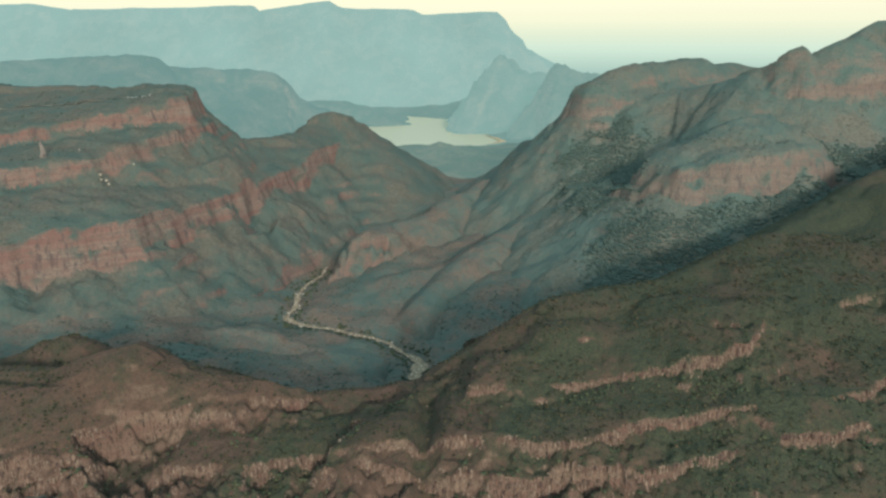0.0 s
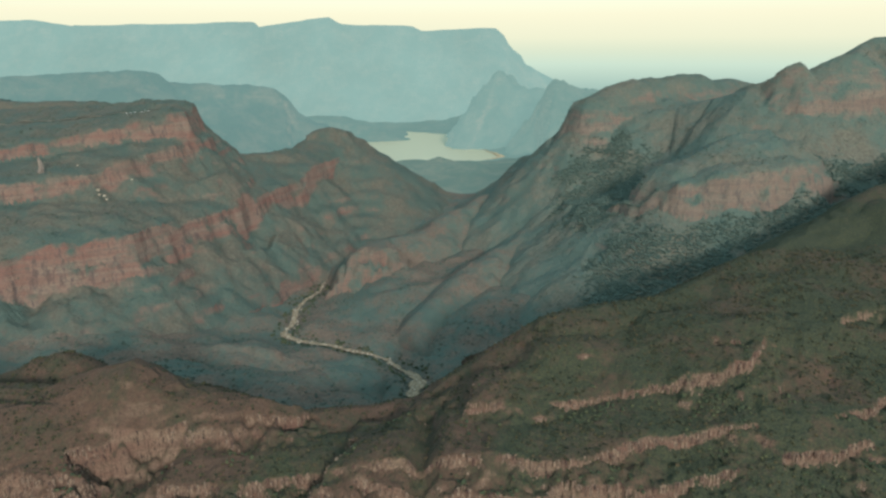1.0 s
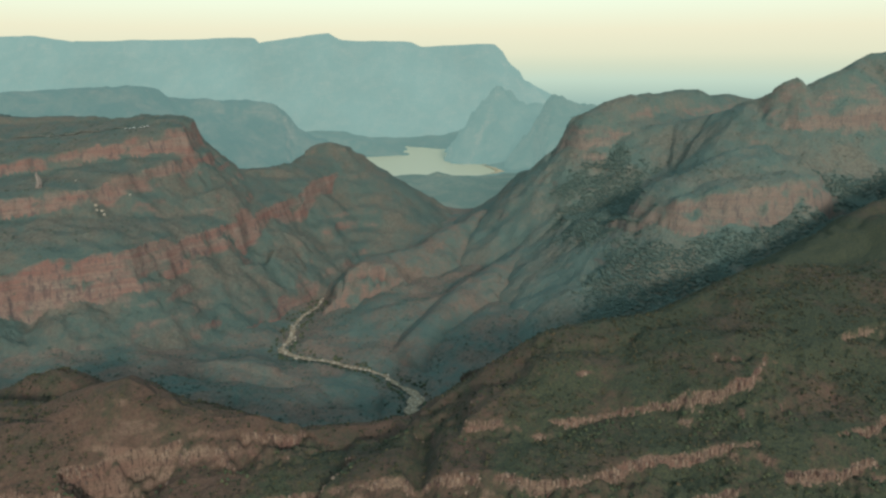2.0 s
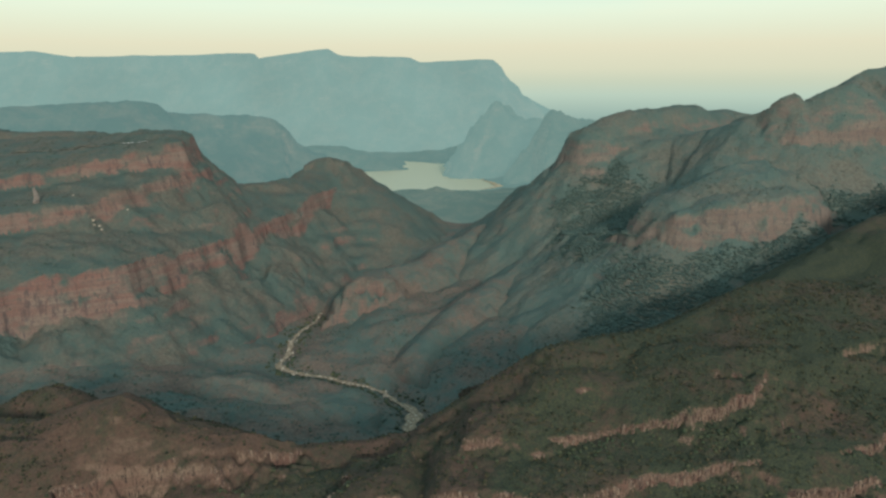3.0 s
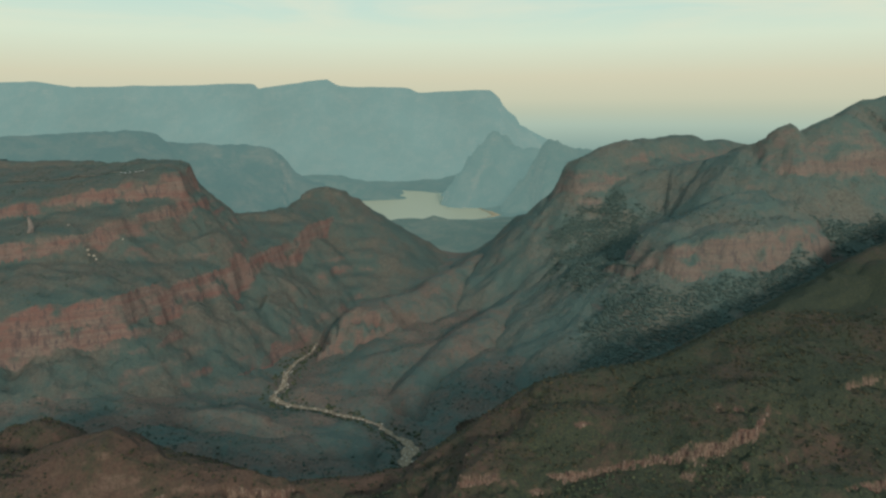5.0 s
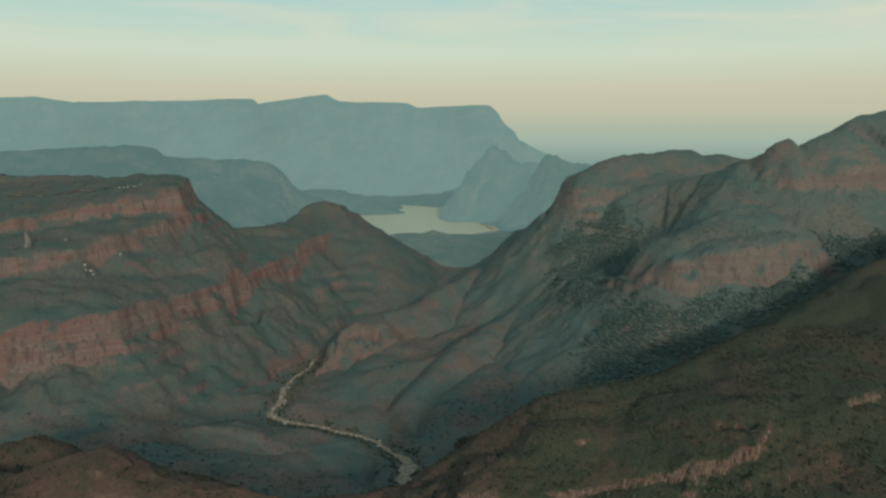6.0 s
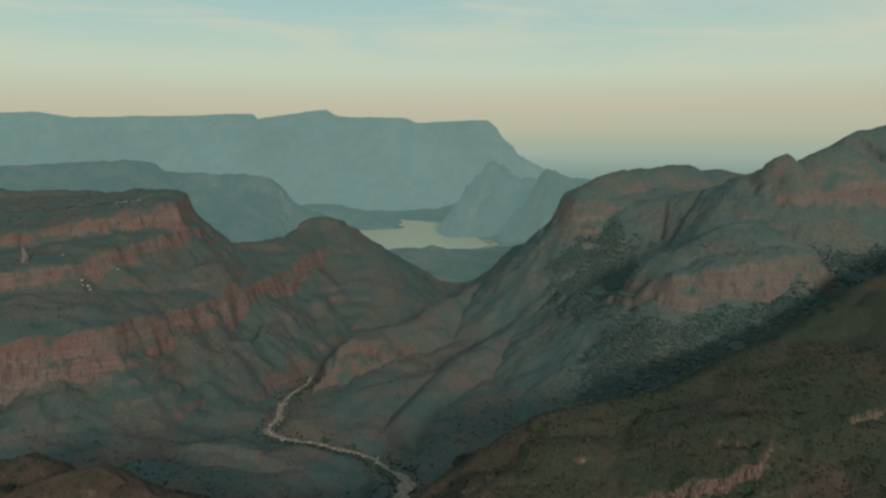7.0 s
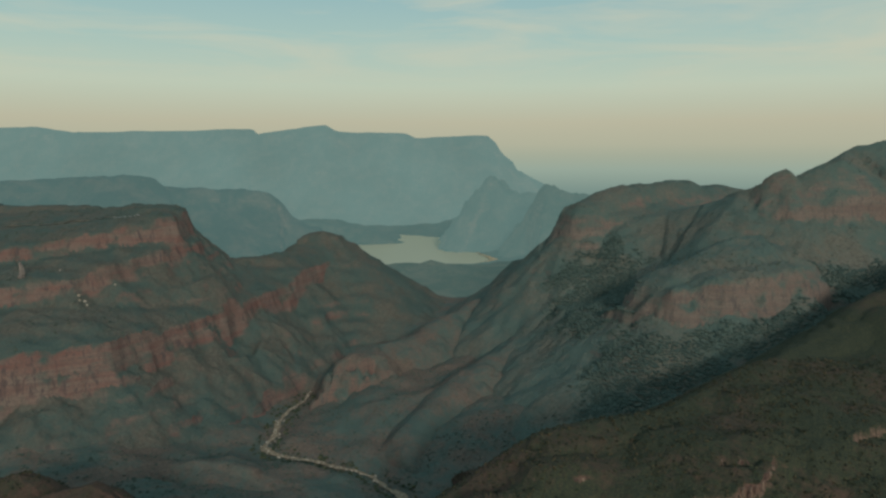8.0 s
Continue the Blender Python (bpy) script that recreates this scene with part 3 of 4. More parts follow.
def spur_height(x, y, spine, right, left, rough, seed, outcrops):
    z = ridge(x, y, spine, right, left, rough, seed)
    tier = np.full(x.shape, -1)
    for ring, rise, cap, talus, r, s in outcrops:
        b = bench(x, y, ring, rise, cap, talus, r, s)[0]
        z, tier = np.maximum(z, b), np.where(b > z, 0, tier)
    gullies = 10 * (creased(x, y, 90, 3, 0.5, seed + 1) - 0.5) * np.clip(nearest(x, y, spine)[0] / 50, 0, 1)
    return z - channel(x, y) + 2.5 * fractal(x, y, 26, 3, 0.55, seed) + 7 * fractal(x, y, 80, 2, 0.5, seed + 2) + gullies, tier


def build_spur(name, spine, right, left, rough, seed, label, pad, outcrops=(), mat=None):
    pts = np.array(spine)
    lo, hi = pts.min(0) - pad, pts.max(0) + pad
    x, y = grid(np.arange(lo[0], hi[0], 4.0), np.arange(lo[1], hi[1], 4.0))
    z, tier = spur_height(x, y, spine, right, left, rough, seed, outcrops)
    if mat is None:
        SPURS.append((spine, right, left, rough, seed, outcrops, lo, hi))
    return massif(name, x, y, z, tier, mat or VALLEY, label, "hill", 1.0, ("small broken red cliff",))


SIDE = ((0, 0), (14, 3), (60, 34), (130, 78), (300, 150))
build_spur("valley_spur", [(300, 1450, 130), (250, 1370, 124), (192, 1290, 119), (119, 1200, 95), (64, 1130, 82), (5, 1050, 64), (-31, 960, 46), (-37, 905, 30)], SIDE, SIDE, 10, 31.0, "wooded spur with reddish soil running down to the river", 180,
           [([(36, 1092, 70, 8), (76, 1108, 79, 10), (104, 1140, 88, 6), (96, 1168, 88, 2), (48, 1138, 80, 2)], 0.3, 30, 0.8, 5.0, 37.0)])
build_spur("rocky_spur", [(240, 1640, 126), (149, 1540, 132), (67, 1440, 125), (-27, 1320, 96), (-95, 1265, 88), (-132, 1228, 82)], SIDE, SIDE, 10, 32.0, "wooded spur ending in a small red cliff", 160,
           [([(-168, 1166, 82, 26), (-122, 1172, 88, 26), (-82, 1200, 90, 10), (-98, 1260, 90, 4), (-158, 1215, 82, 6)], 0.25, 40, 1.0, 5.0, 33.0)])
build_spur("river_hillock", [(-439, 880, 34), (-379, 870, 38), (-323, 862, 46), (-266, 852, 52), (-209, 842, 42), (-138, 818, 33), (-76, 795, 28), (-52, 775, 20)], ((0, 0), (30, 5), (90, 40), (250, 100)), ((0, 0), (24, 5), (70, 36), (200, 80)), 9, 34.0, "low wooded hillock with red soil above the river bend", 140,
           [([(-345, 838, 40, 5), (-300, 842, 50, 7), (-252, 838, 54, 8), (-215, 832, 46, 6), (-215, 850, 46, 2), (-330, 862, 48, 2)], 0.2, 30, 0.5, 7.0, 36.0)])
# the knoll emits the same painted haze as the lowland behind it
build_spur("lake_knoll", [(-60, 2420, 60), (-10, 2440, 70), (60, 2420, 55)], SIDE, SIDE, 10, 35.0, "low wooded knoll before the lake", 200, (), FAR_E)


# ---- water ----
def flat_ring(name, ring, z, mat, label, category):
    bm = bmesh.new()
    bm.faces.new([bm.verts.new((p[0], p[1], z)) for p in ring])
    bmesh.ops.triangulate(bm, faces=bm.faces[:])
    mesh = bpy.data.meshes.new(name)
    bm.to_mesh(mesh)
    bm.free()
    mesh.materials.append(mat)
    return tagged(new(name, mesh), label, category, "", "structure")


flat_ring("water", [(-700, 2500), (600, 2500), (600, 4300), (-700, 4300)], 0.0, WATER, "calm pale reservoir, the hazy sky partly painted into its colour", "lake")


def ribbon(name, line, lift, mat, label, category):
    pts = np.array(line, float)
    s = np.concatenate([[0], np.cumsum(np.hypot(*np.diff(pts[:, :2], axis=0).T))])
    u = np.arange(0, s[-1], 3.0)
    c = np.stack([np.interp(u, s, pts[:, k]) for k in range(4)], -1)
    for _ in range(3):
        c[1:-1] = (c[:-2] + 2 * c[1:-1] + c[2:]) / 4
    along = np.gradient(c[:, :2], axis=0)
    along /= np.linalg.norm(along, axis=1)[:, None]
    cross = np.stack([-along[:, 1], along[:, 0]], -1)
    v = np.linspace(-1, 1, 7)
    half = 0.8 * c[:, 3] / 2 * (1 + 1.2 * wave(u / 11.0, u * 0 + 0.3) + 0.5 * wave(u / 5.0, u * 0 + 0.7))
    x = c[:, None, 0] + cross[:, None, 0] * v * half[:, None]
    y = c[:, None, 1] + cross[:, None, 1] * v * half[:, None]
    z = c[:, None, 2] + lift + 0.5 * np.abs(v) + 0.5 * wave(x / 4, y / 4)
    return sheet(name, x, y, z, np.ones(x.shape, bool), mat, label, category, "structure")


ribbon("riverbed", RIVER, 0.3, RIVERBED, "pale gravel and boulder riverbed with shallow rapids", "river")


ribbon("beach", [(120, 2772, 1.0, 20), (175, 2800, 1.5, 36), (240, 2880, 2.0, 50), (262, 2930, 2.0, 54), (240, 3040, 1.5, 44), (200, 3160, 1.0, 26)], 0.4, SAND, "pale sandy shore of the reservoir", "beach")


# ---- distance ----
def build_shore():
    x, y = grid(graded((-1700, 40), (-700, 14), (700, 40), (1700, 40)), graded((2620, 14), (4300, 40), (4950, 40)))
    z = valley_height(x, y, True)
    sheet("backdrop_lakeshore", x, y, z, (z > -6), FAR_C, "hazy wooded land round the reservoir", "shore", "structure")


def build_lowland():
    x, y = grid(np.arange(-900, 700, 10.0), np.arange(1800, 2700, 10.0))
    z = valley_height(x, y) + 2.0 + 30 * np.clip((2500 - y) / 300, 0, 1) * np.clip((y - 1860) / 120, 0, 1) * np.maximum(fractal(x, y, 190, 4, 0.55, 3.0) + 0.12, 0) - 10 * np.clip((1860 - y) / 60, 0, 1) - 8 * np.clip((y - 2630) / 60, 0, 1)
    z = np.where((y > 1880) & (y < 2600), np.maximum(z, 5.0), z)
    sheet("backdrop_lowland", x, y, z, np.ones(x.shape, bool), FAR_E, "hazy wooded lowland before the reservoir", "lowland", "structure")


build_shore()
build_lowland()


def build_far(name, spine, right, left, rough, seed, mat, label, step, pad, crag=0.0):
    pts = np.array(spine)
    lo, hi = pts.min(0) - pad, pts.max(0) + pad
    x, y = grid(np.arange(lo[0], hi[0], step), np.arange(lo[1], hi[1], step))
    z = ridge(x, y, spine, right, left, rough, seed) + 20 * fractal(x, y, 160, 5, 0.6, seed) * np.clip(nearest(x, y, spine)[0] / 60, 0.15, 1) + crag * fractal(x, y, 90, 4, 0.6, seed + 6)
    return sheet(name, x, y, z, z > -20, mat, label, "mountain", "structure")


STEEP = ((0, 0), (30, 8), (60, 90), (150, 170), (330, 380), (560, 620))
HILLY = ((0, 0), (36, 8), (85, 60), (160, 170), (260, 330))
SOFT = ((0, 0), (50, 10), (90, 60), (220, 130), (450, 280), (700, 400))
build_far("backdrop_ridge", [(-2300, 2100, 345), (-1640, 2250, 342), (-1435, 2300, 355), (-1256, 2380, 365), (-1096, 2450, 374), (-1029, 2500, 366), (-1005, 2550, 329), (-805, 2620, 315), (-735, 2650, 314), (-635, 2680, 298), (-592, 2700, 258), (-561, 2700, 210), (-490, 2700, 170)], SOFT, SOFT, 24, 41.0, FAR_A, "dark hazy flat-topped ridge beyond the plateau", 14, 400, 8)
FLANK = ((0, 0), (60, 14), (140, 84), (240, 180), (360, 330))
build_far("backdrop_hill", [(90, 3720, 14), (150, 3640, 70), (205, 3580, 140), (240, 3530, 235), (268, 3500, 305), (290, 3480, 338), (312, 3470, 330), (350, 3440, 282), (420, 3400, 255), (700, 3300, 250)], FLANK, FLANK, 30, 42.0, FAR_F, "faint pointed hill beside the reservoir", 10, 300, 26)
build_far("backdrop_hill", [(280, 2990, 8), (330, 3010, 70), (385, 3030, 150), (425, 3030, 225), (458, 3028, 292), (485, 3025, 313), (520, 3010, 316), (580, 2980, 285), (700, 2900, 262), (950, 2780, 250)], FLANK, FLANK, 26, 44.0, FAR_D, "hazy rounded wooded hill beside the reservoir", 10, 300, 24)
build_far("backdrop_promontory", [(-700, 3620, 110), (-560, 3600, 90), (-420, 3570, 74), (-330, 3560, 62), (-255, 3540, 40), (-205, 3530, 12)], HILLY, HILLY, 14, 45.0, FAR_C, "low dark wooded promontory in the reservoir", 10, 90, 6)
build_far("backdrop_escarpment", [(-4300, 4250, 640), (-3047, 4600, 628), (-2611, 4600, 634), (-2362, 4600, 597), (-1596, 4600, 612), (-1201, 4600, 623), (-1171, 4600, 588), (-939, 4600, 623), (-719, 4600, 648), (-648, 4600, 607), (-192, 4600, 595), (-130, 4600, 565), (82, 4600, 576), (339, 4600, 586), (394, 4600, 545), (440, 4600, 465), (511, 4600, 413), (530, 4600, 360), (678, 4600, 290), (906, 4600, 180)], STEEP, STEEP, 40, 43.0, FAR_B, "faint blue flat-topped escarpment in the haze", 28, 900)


# ---- small shapes ----
def lump(seed, level, squash, rough):
    """Points and triangles of an uneven rounded clump about 1 across."""
    bm = bmesh.new()
    bmesh.ops.create_icosphere(bm, subdivisions=level, radius=0.5)
    for v in bm.verts:
        v.co *= 1 + rough * noise.noise(v.co * 3.1 + Vector((seed, seed * 2.3, 0)))
        v.co.z *= squash
    bm.verts.index_update()
    co = np.array([v.co[:] for v in bm.verts])
    tris = np.array([[v.index for v in f.verts] for f in bm.faces])
    bm.free()
    return co, tris


def column(seed):
    """An upright block of cracked rock, 1 across and 1 high, from z -1 to 0."""
    r = random.Random(seed)
    sides = r.choice((5, 6, 7))
    co, tris = [], []
    for z, wide in ((-1.0, 1.15), (-0.35, 1.0), (-0.06, 0.92), (0.0, 0.62)):
        for k in range(sides):
            a = 2 * math.pi * (k + 0.3 * r.random()) / sides
            w = 0.5 * wide * r.uniform(0.72, 1.12)
            co.append((w * math.cos(a), w * math.sin(a), z + r.uniform(-0.03, 0.03)))
    for row in range(3):
        for k in range(sides):
            a, b = row * sides + k, row * sides + (k + 1) % sides
            tris += [(a, b, b + sides), (a, b + sides, a + sides)]
    co.append((0, 0, 0.02))
    tris += [(3 * sides + k, 3 * sides + (k + 1) % sides, len(co) - 1) for k in range(sides)]
    return np.array(co), np.array(tris)


def as_mesh(name, co, tris, mat, smooth=False):
    mesh = bpy.data.meshes.new(name)
    mesh.vertices.add(len(co))
    mesh.vertices.foreach_set("co", np.asarray(co, np.float32).ravel())
    mesh.loops.add(tris.size)
    mesh.loops.foreach_set("vertex_index", np.asarray(tris, np.int32).ravel())
    mesh.polygons.add(len(tris))
    mesh.polygons.foreach_set("loop_start", np.arange(0, tris.size, 3, dtype=np.int32))
    mesh.polygons.foreach_set("use_smooth", np.full(len(tris), smooth))
    mesh.update(calc_edges=True)
    mesh.materials.append(mat)
    return mesh


def strewn(name, shapes, places, sizes, mat, tall=None, seed=1):
    """One mesh of many turned and scaled copies of the shapes."""
    pick = np.random.default_rng(seed)
    kind, turn = pick.integers(0, len(shapes), len(places)), pick.uniform(0, 2 * np.pi, len(places))
    tall = sizes if tall is None else tall
    cos, faces, first = [], [], 0
    for k, (co, tris) in enumerate(shapes):
        m = kind == k
        c, si = np.cos(turn[m])[:, None], np.sin(turn[m])[:, None]
        x = (co[:, 0] * c - co[:, 1] * si) * sizes[m][:, None] + places[m, :1]
        y = (co[:, 0] * si + co[:, 1] * c) * sizes[m][:, None] + places[m, 1:2]
        z = co[:, 2] * tall[m][:, None] + places[m, 2:3]
        cos.append(np.stack([x, y, z], -1).reshape(-1, 3))
        faces.append((tris[None] + (np.arange(m.sum()) * len(co))[:, None, None] + first).reshape(-1, 3))
        first += m.sum() * len(co)
    return as_mesh(name, np.concatenate(cos), np.concatenate(faces), mat)


def leafy_material(name, stops):
    m, n = material(name)
    geo = n.add("ShaderNodeNewGeometry")
    tint = n.ramp(geo.outputs["Random Per Island"], stops)
    mottle = n.ramp(n.noise(geo.outputs["Position"], 1.3, 3, 0.6), [(0.3, 0.55), (0.7, 1.25)])
    tint = n.mix(1.0, tint, mottle, "MULTIPLY")
    s = n.add("ShaderNodeBsdfPrincipled", None, Base_Color=tint, Roughness=0.9)
    s.inputs["Specular IOR Level"].default_value = 0.15
    n.add("ShaderNodeOutputMaterial", None, Surface=s.outputs[0])
    return m


def rock_material(name, a, b, c):
    m, n = material(name)
    place = n.add("ShaderNodeNewGeometry").outputs["Position"]
    chance = n.add("ShaderNodeObjectInfo").outputs["Random"]
    island = n.add("ShaderNodeNewGeometry").outputs["Random Per Island"]
    tint = n.mix(n.math("FRACT", n.math("ADD", chance, island)), a, b)
    streak = n.ramp(n.noise(n.scaled(place, 0.9, 0.9, 0.25), 1.0, 5, 0.7), [(0.36, 1.0), (0.56, 0.0)])
    tint = n.mix(n.math("MULTIPLY", streak, 0.85), tint, c)
    bump = n.add("ShaderNodeBump", None, Strength=0.8, Distance=0.4, Height=n.noise(place, 1.2, 5, 0.65))
    s = n.add("ShaderNodeBsdfPrincipled", None, Base_Color=tint, Roughness=0.95, Normal=bump.outputs[0])
    s.inputs["Specular IOR Level"].default_value = 0.15
    n.add("ShaderNodeOutputMaterial", None, Surface=s.outputs[0])
    return m


SCRUB = leafy_material("scrub_leaves", [(0.0, (0.022, 0.029, 0.021)), (0.4, (0.037, 0.043, 0.027)), (0.75, (0.062, 0.061, 0.034)), (1.0, (0.090, 0.070, 0.043))])
# leaf colours with haze mixed in, to match the hazed slopes under them
WOODS = leafy_material("hazed_woodland_leaves", [(0.0, (0.055, 0.084, 0.070)), (0.5, (0.074, 0.104, 0.086)), (1.0, (0.112, 0.116, 0.090))])
COLUMN = rock_material("cracked_cliff_rock", (0.090, 0.057, 0.049), (0.240, 0.180, 0.138), (0.034, 0.029, 0.028))
GREY_ROCK = rock_material("grey_weathered_rock", (0.17, 0.15, 0.135), (0.26, 0.23, 0.205), (0.09, 0.08, 0.075))
BOULDER = rock_material("pale_boulder", (0.36, 0.31, 0.24), (0.55, 0.50, 0.42), (0.20, 0.17, 0.13))
BUSHES = [lump(k * 1.7 + 0.4, 1, 0.8, 0.75) for k in range(10)]
TUFTS = [lump(k * 2.9 + 8.4, 1, 0.6, 0.5) for k in range(6)]


def scatter(name, height, xr, yr, count, lo, hi, shapes, mat, label, seed, clump=60.0, bare=0.0, steepest=0.95, floor=None):
    """Bushes over a landform, thicker in patches, none on cliffs."""
    pick = np.random.default_rng(seed)
    x, y = pick.uniform(*xr, count), pick.uniform(*yr, count)
    thick = fractal(x, y, clump, 3, 0.6, seed) + 0.5 * fractal(x, y, clump / 6, 2, 0.5, seed + 1)
    keep = thick > bare + pick.uniform(-0.4, 0.4, count)
    x, y = x[keep], y[keep]
    z = height(x, y)
    slope = np.hypot(height(x + 1.5, y) - z, height(x, y + 1.5) - z) / 1.5
    keep = slope < steepest
    if floor is not None:
        keep &= z > floor(x, y) + 0.5
    x, y, z = x[keep], y[keep], z[keep]
    size = lo + (hi - lo) * pick.random(len(x)) ** 2.2
    mesh = strewn(name, shapes, np.stack([x, y, z + 0.22 * size], -1), size, mat, size * pick.uniform(0.7, 1.1, len(x)), seed)
    return tagged(new(name, mesh), label, "bushes", "", "stuff")


scatter("scrub_bushes", lambda x, y: near_height(x, y)[0], (-440, 560), (425, 780), 46000, 0.6, 2.9, BUSHES, SCRUB, "dark and olive dry scrub bushes dotting the near ridge", 3, 60.0, -0.22)
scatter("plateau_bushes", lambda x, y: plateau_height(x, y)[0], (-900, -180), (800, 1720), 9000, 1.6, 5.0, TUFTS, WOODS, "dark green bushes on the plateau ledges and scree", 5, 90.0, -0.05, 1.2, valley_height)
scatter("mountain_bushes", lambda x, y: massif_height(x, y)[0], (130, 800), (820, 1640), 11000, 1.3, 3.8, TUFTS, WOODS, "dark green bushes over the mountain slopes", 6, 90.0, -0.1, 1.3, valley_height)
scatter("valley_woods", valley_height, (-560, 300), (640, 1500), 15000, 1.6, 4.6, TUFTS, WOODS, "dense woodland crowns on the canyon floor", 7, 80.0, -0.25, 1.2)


for k, (spine, right, left, rough, seed, outcrops, lo, hi) in enumerate(SPURS):
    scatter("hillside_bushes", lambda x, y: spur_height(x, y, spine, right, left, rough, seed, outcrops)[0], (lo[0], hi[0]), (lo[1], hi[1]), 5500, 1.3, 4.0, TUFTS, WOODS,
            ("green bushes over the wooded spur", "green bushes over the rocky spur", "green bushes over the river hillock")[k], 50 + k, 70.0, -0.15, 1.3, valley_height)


def land(x, y):
    """The highest of the landforms in the canyon."""
    h = np.maximum(np.maximum(valley_height(x, y), near_height(x, y)[0]), np.maximum(massif_height(x, y)[0], plateau_height(x, y)[0]))
    for spine, right, left, rough, seed, outcrops, *_ in SPURS:
        h = np.maximum(h, spur_height(x, y, spine, right, left, rough, seed, outcrops)[0])
    return h


def forest(label, ring, seed, apart=3.7):
    """Evergreen forest that fills a ravine, thinning out at its rim. Its dark crowns also stand in for shade there."""
    pick = np.random.default_rng(seed)
    corners = np.array(ring, float)
    lo, hi = corners.min(0) - 20, corners.max(0) + 20
    x, y = grid(np.arange(lo[0], hi[0], apart), np.arange(lo[1], hi[1], apart))
    x, y = (a.ravel() + pick.uniform(-0.45, 0.45, a.size) * apart for a in (x, y))
    rim = nearest(x, y, ring, True)[0]
    rim = np.where(inside(x, y, ring), rim, -rim) + 42 * fractal(x, y, 70, 3, 0.55, seed)
    keep = rim > pick.uniform(-6, 22, len(x))
    x, y = x[keep], y[keep]
    z = land(x, y)
    keep = np.hypot(land(x + 2, y) - z, land(x, y + 2) - z) < 2.6
    x, y, z = x[keep], y[keep], z[keep]
    size = pick.uniform(1.1, 1.9, len(x)) * apart
    mesh = strewn("ravine_forest", TUFTS, np.stack([x, y, z + 0.10 * size], -1), size, EVERGREEN, size * pick.uniform(0.6, 0.9, len(x)), seed)
    tagged(new("ravine_forest", mesh), label, "forest", "", "stuff")


# teal of the haze is in these leaves too, a little darker than WOODS
EVERGREEN = leafy_material("hazed_evergreen_leaves", [(0.0, (0.060, 0.094, 0.083)), (0.6, (0.067, 0.101, 0.088)), (1.0, (0.078, 0.108, 0.091))])
# set in the hollows that lie in shade, to darken them further
forest("dark evergreen forest filling the side ravine and deepening its shade", [(190, 800), (290, 830), (420, 870), (590, 970), (720, 1080), (640, 1110), (560, 1010), (440, 965), (330, 985), (270, 1060), (215, 1000)], 61)
forest("dark evergreen forest deepening the shade in the hollow under the summit", [(245, 1080), (325, 1050), (350, 1130), (400, 1290), (350, 1360), (290, 1370), (215, 1330), (205, 1200)], 62)
forest("dark evergreen forest deepening the shade in the gully beside the bench", [(565, 1070), (640, 1100), (760, 1120), (900, 1130), (900, 1050), (720, 1060)], 63)


def riverside():
    pick = np.random.default_rng(17)
    pts = np.array(RIVER, float)
    seg = np.concatenate([[0], np.cumsum(np.hypot(*np.diff(pts[:, :2], axis=0).T))])
    u = pick.uniform(200, seg[-1], 650)
    x, y, w = (np.interp(u, seg, pts[:, j]) for j in (0, 1, 3))
    a, out = pick.uniform(0, 2 * np.pi, 650), w * 0.5 + 5 + np.abs(pick.normal(0, 9, 650))
    x, y = x + out * np.cos(a), y + out * np.sin(a)
    keep = nearest(x, y, RIVER)[0] > 0.5 * w + 3.5
    x, y = x[keep], y[keep]
    size = pick.uniform(2.5, 6.0, len(x))
    mesh = strewn("riverside_thicket", BUSHES, np.stack([x, y, valley_height(x, y) + 0.3 * size], -1), size, THICKET, size * 0.9, 9)
    tagged(new("riverside_thicket", mesh), "dark green riverside trees and thicket", "trees", "", "stuff")


THICKET = leafy_material("thicket_leaves", [(0.0, (0.038, 0.054, 0.035)), (0.6, (0.058, 0.076, 0.046)), (1.0, (0.090, 0.096, 0.054))])
riverside()


# ---- columns of the near cliffs ----
def build_columns():
    pick = np.random.default_rng(12)
    shapes = [column(k) for k in range(8)]
    order = pick.permutation(len(NEAR_FACES))
    chosen, taken = [], set()
    for k in order:
        x, y, z = NEAR_FACES[k]
        cell = (int(x // 2.2), int(y // 2.6), int(z // 5.0))
        if cell not in taken:
            taken.add(cell)
            chosen.append(k)
    p = NEAR_FACES[chosen]
    p = p + np.stack([pick.uniform(-0.5, 0.5, len(p)), pick.uniform(-0.9, 0.3, len(p)), pick.uniform(-1.6, 1.0, len(p))], -1)
    wide, tall = 1.0 + 2.6 * pick.random(len(p)) ** 1.6, 2.5 + 6.5 * pick.random(len(p)) ** 1.3
    near = np.argsort(np.abs(p[:, 0] - 60) + np.abs(p[:, 1] - 480))[:300]
    rest = np.setdiff1d(np.arange(len(p)), near)
    back = Matrix.Translation(NEAR_RIDGE.location).inverted()
    meshes = [as_mesh("rock_column", *shape, COLUMN) for shape in shapes]
    for k in near:
        ob = new("rock_column", meshes[k % 8])
        ob.location, ob.scale, ob.rotation_euler = p[k], (wide[k], wide[k], tall[k]), (0, 0, k * 1.3)
        ob.parent, ob.matrix_parent_inverse = NEAR_RIDGE, back
    ob = tagged(new("cliff_rubble", strewn("cliff_rubble", shapes, p[rest], wide[rest], COLUMN, tall[rest], 4)), kind="stuff")
    ob.parent, ob.matrix_parent_inverse = NEAR_RIDGE, back


build_columns()


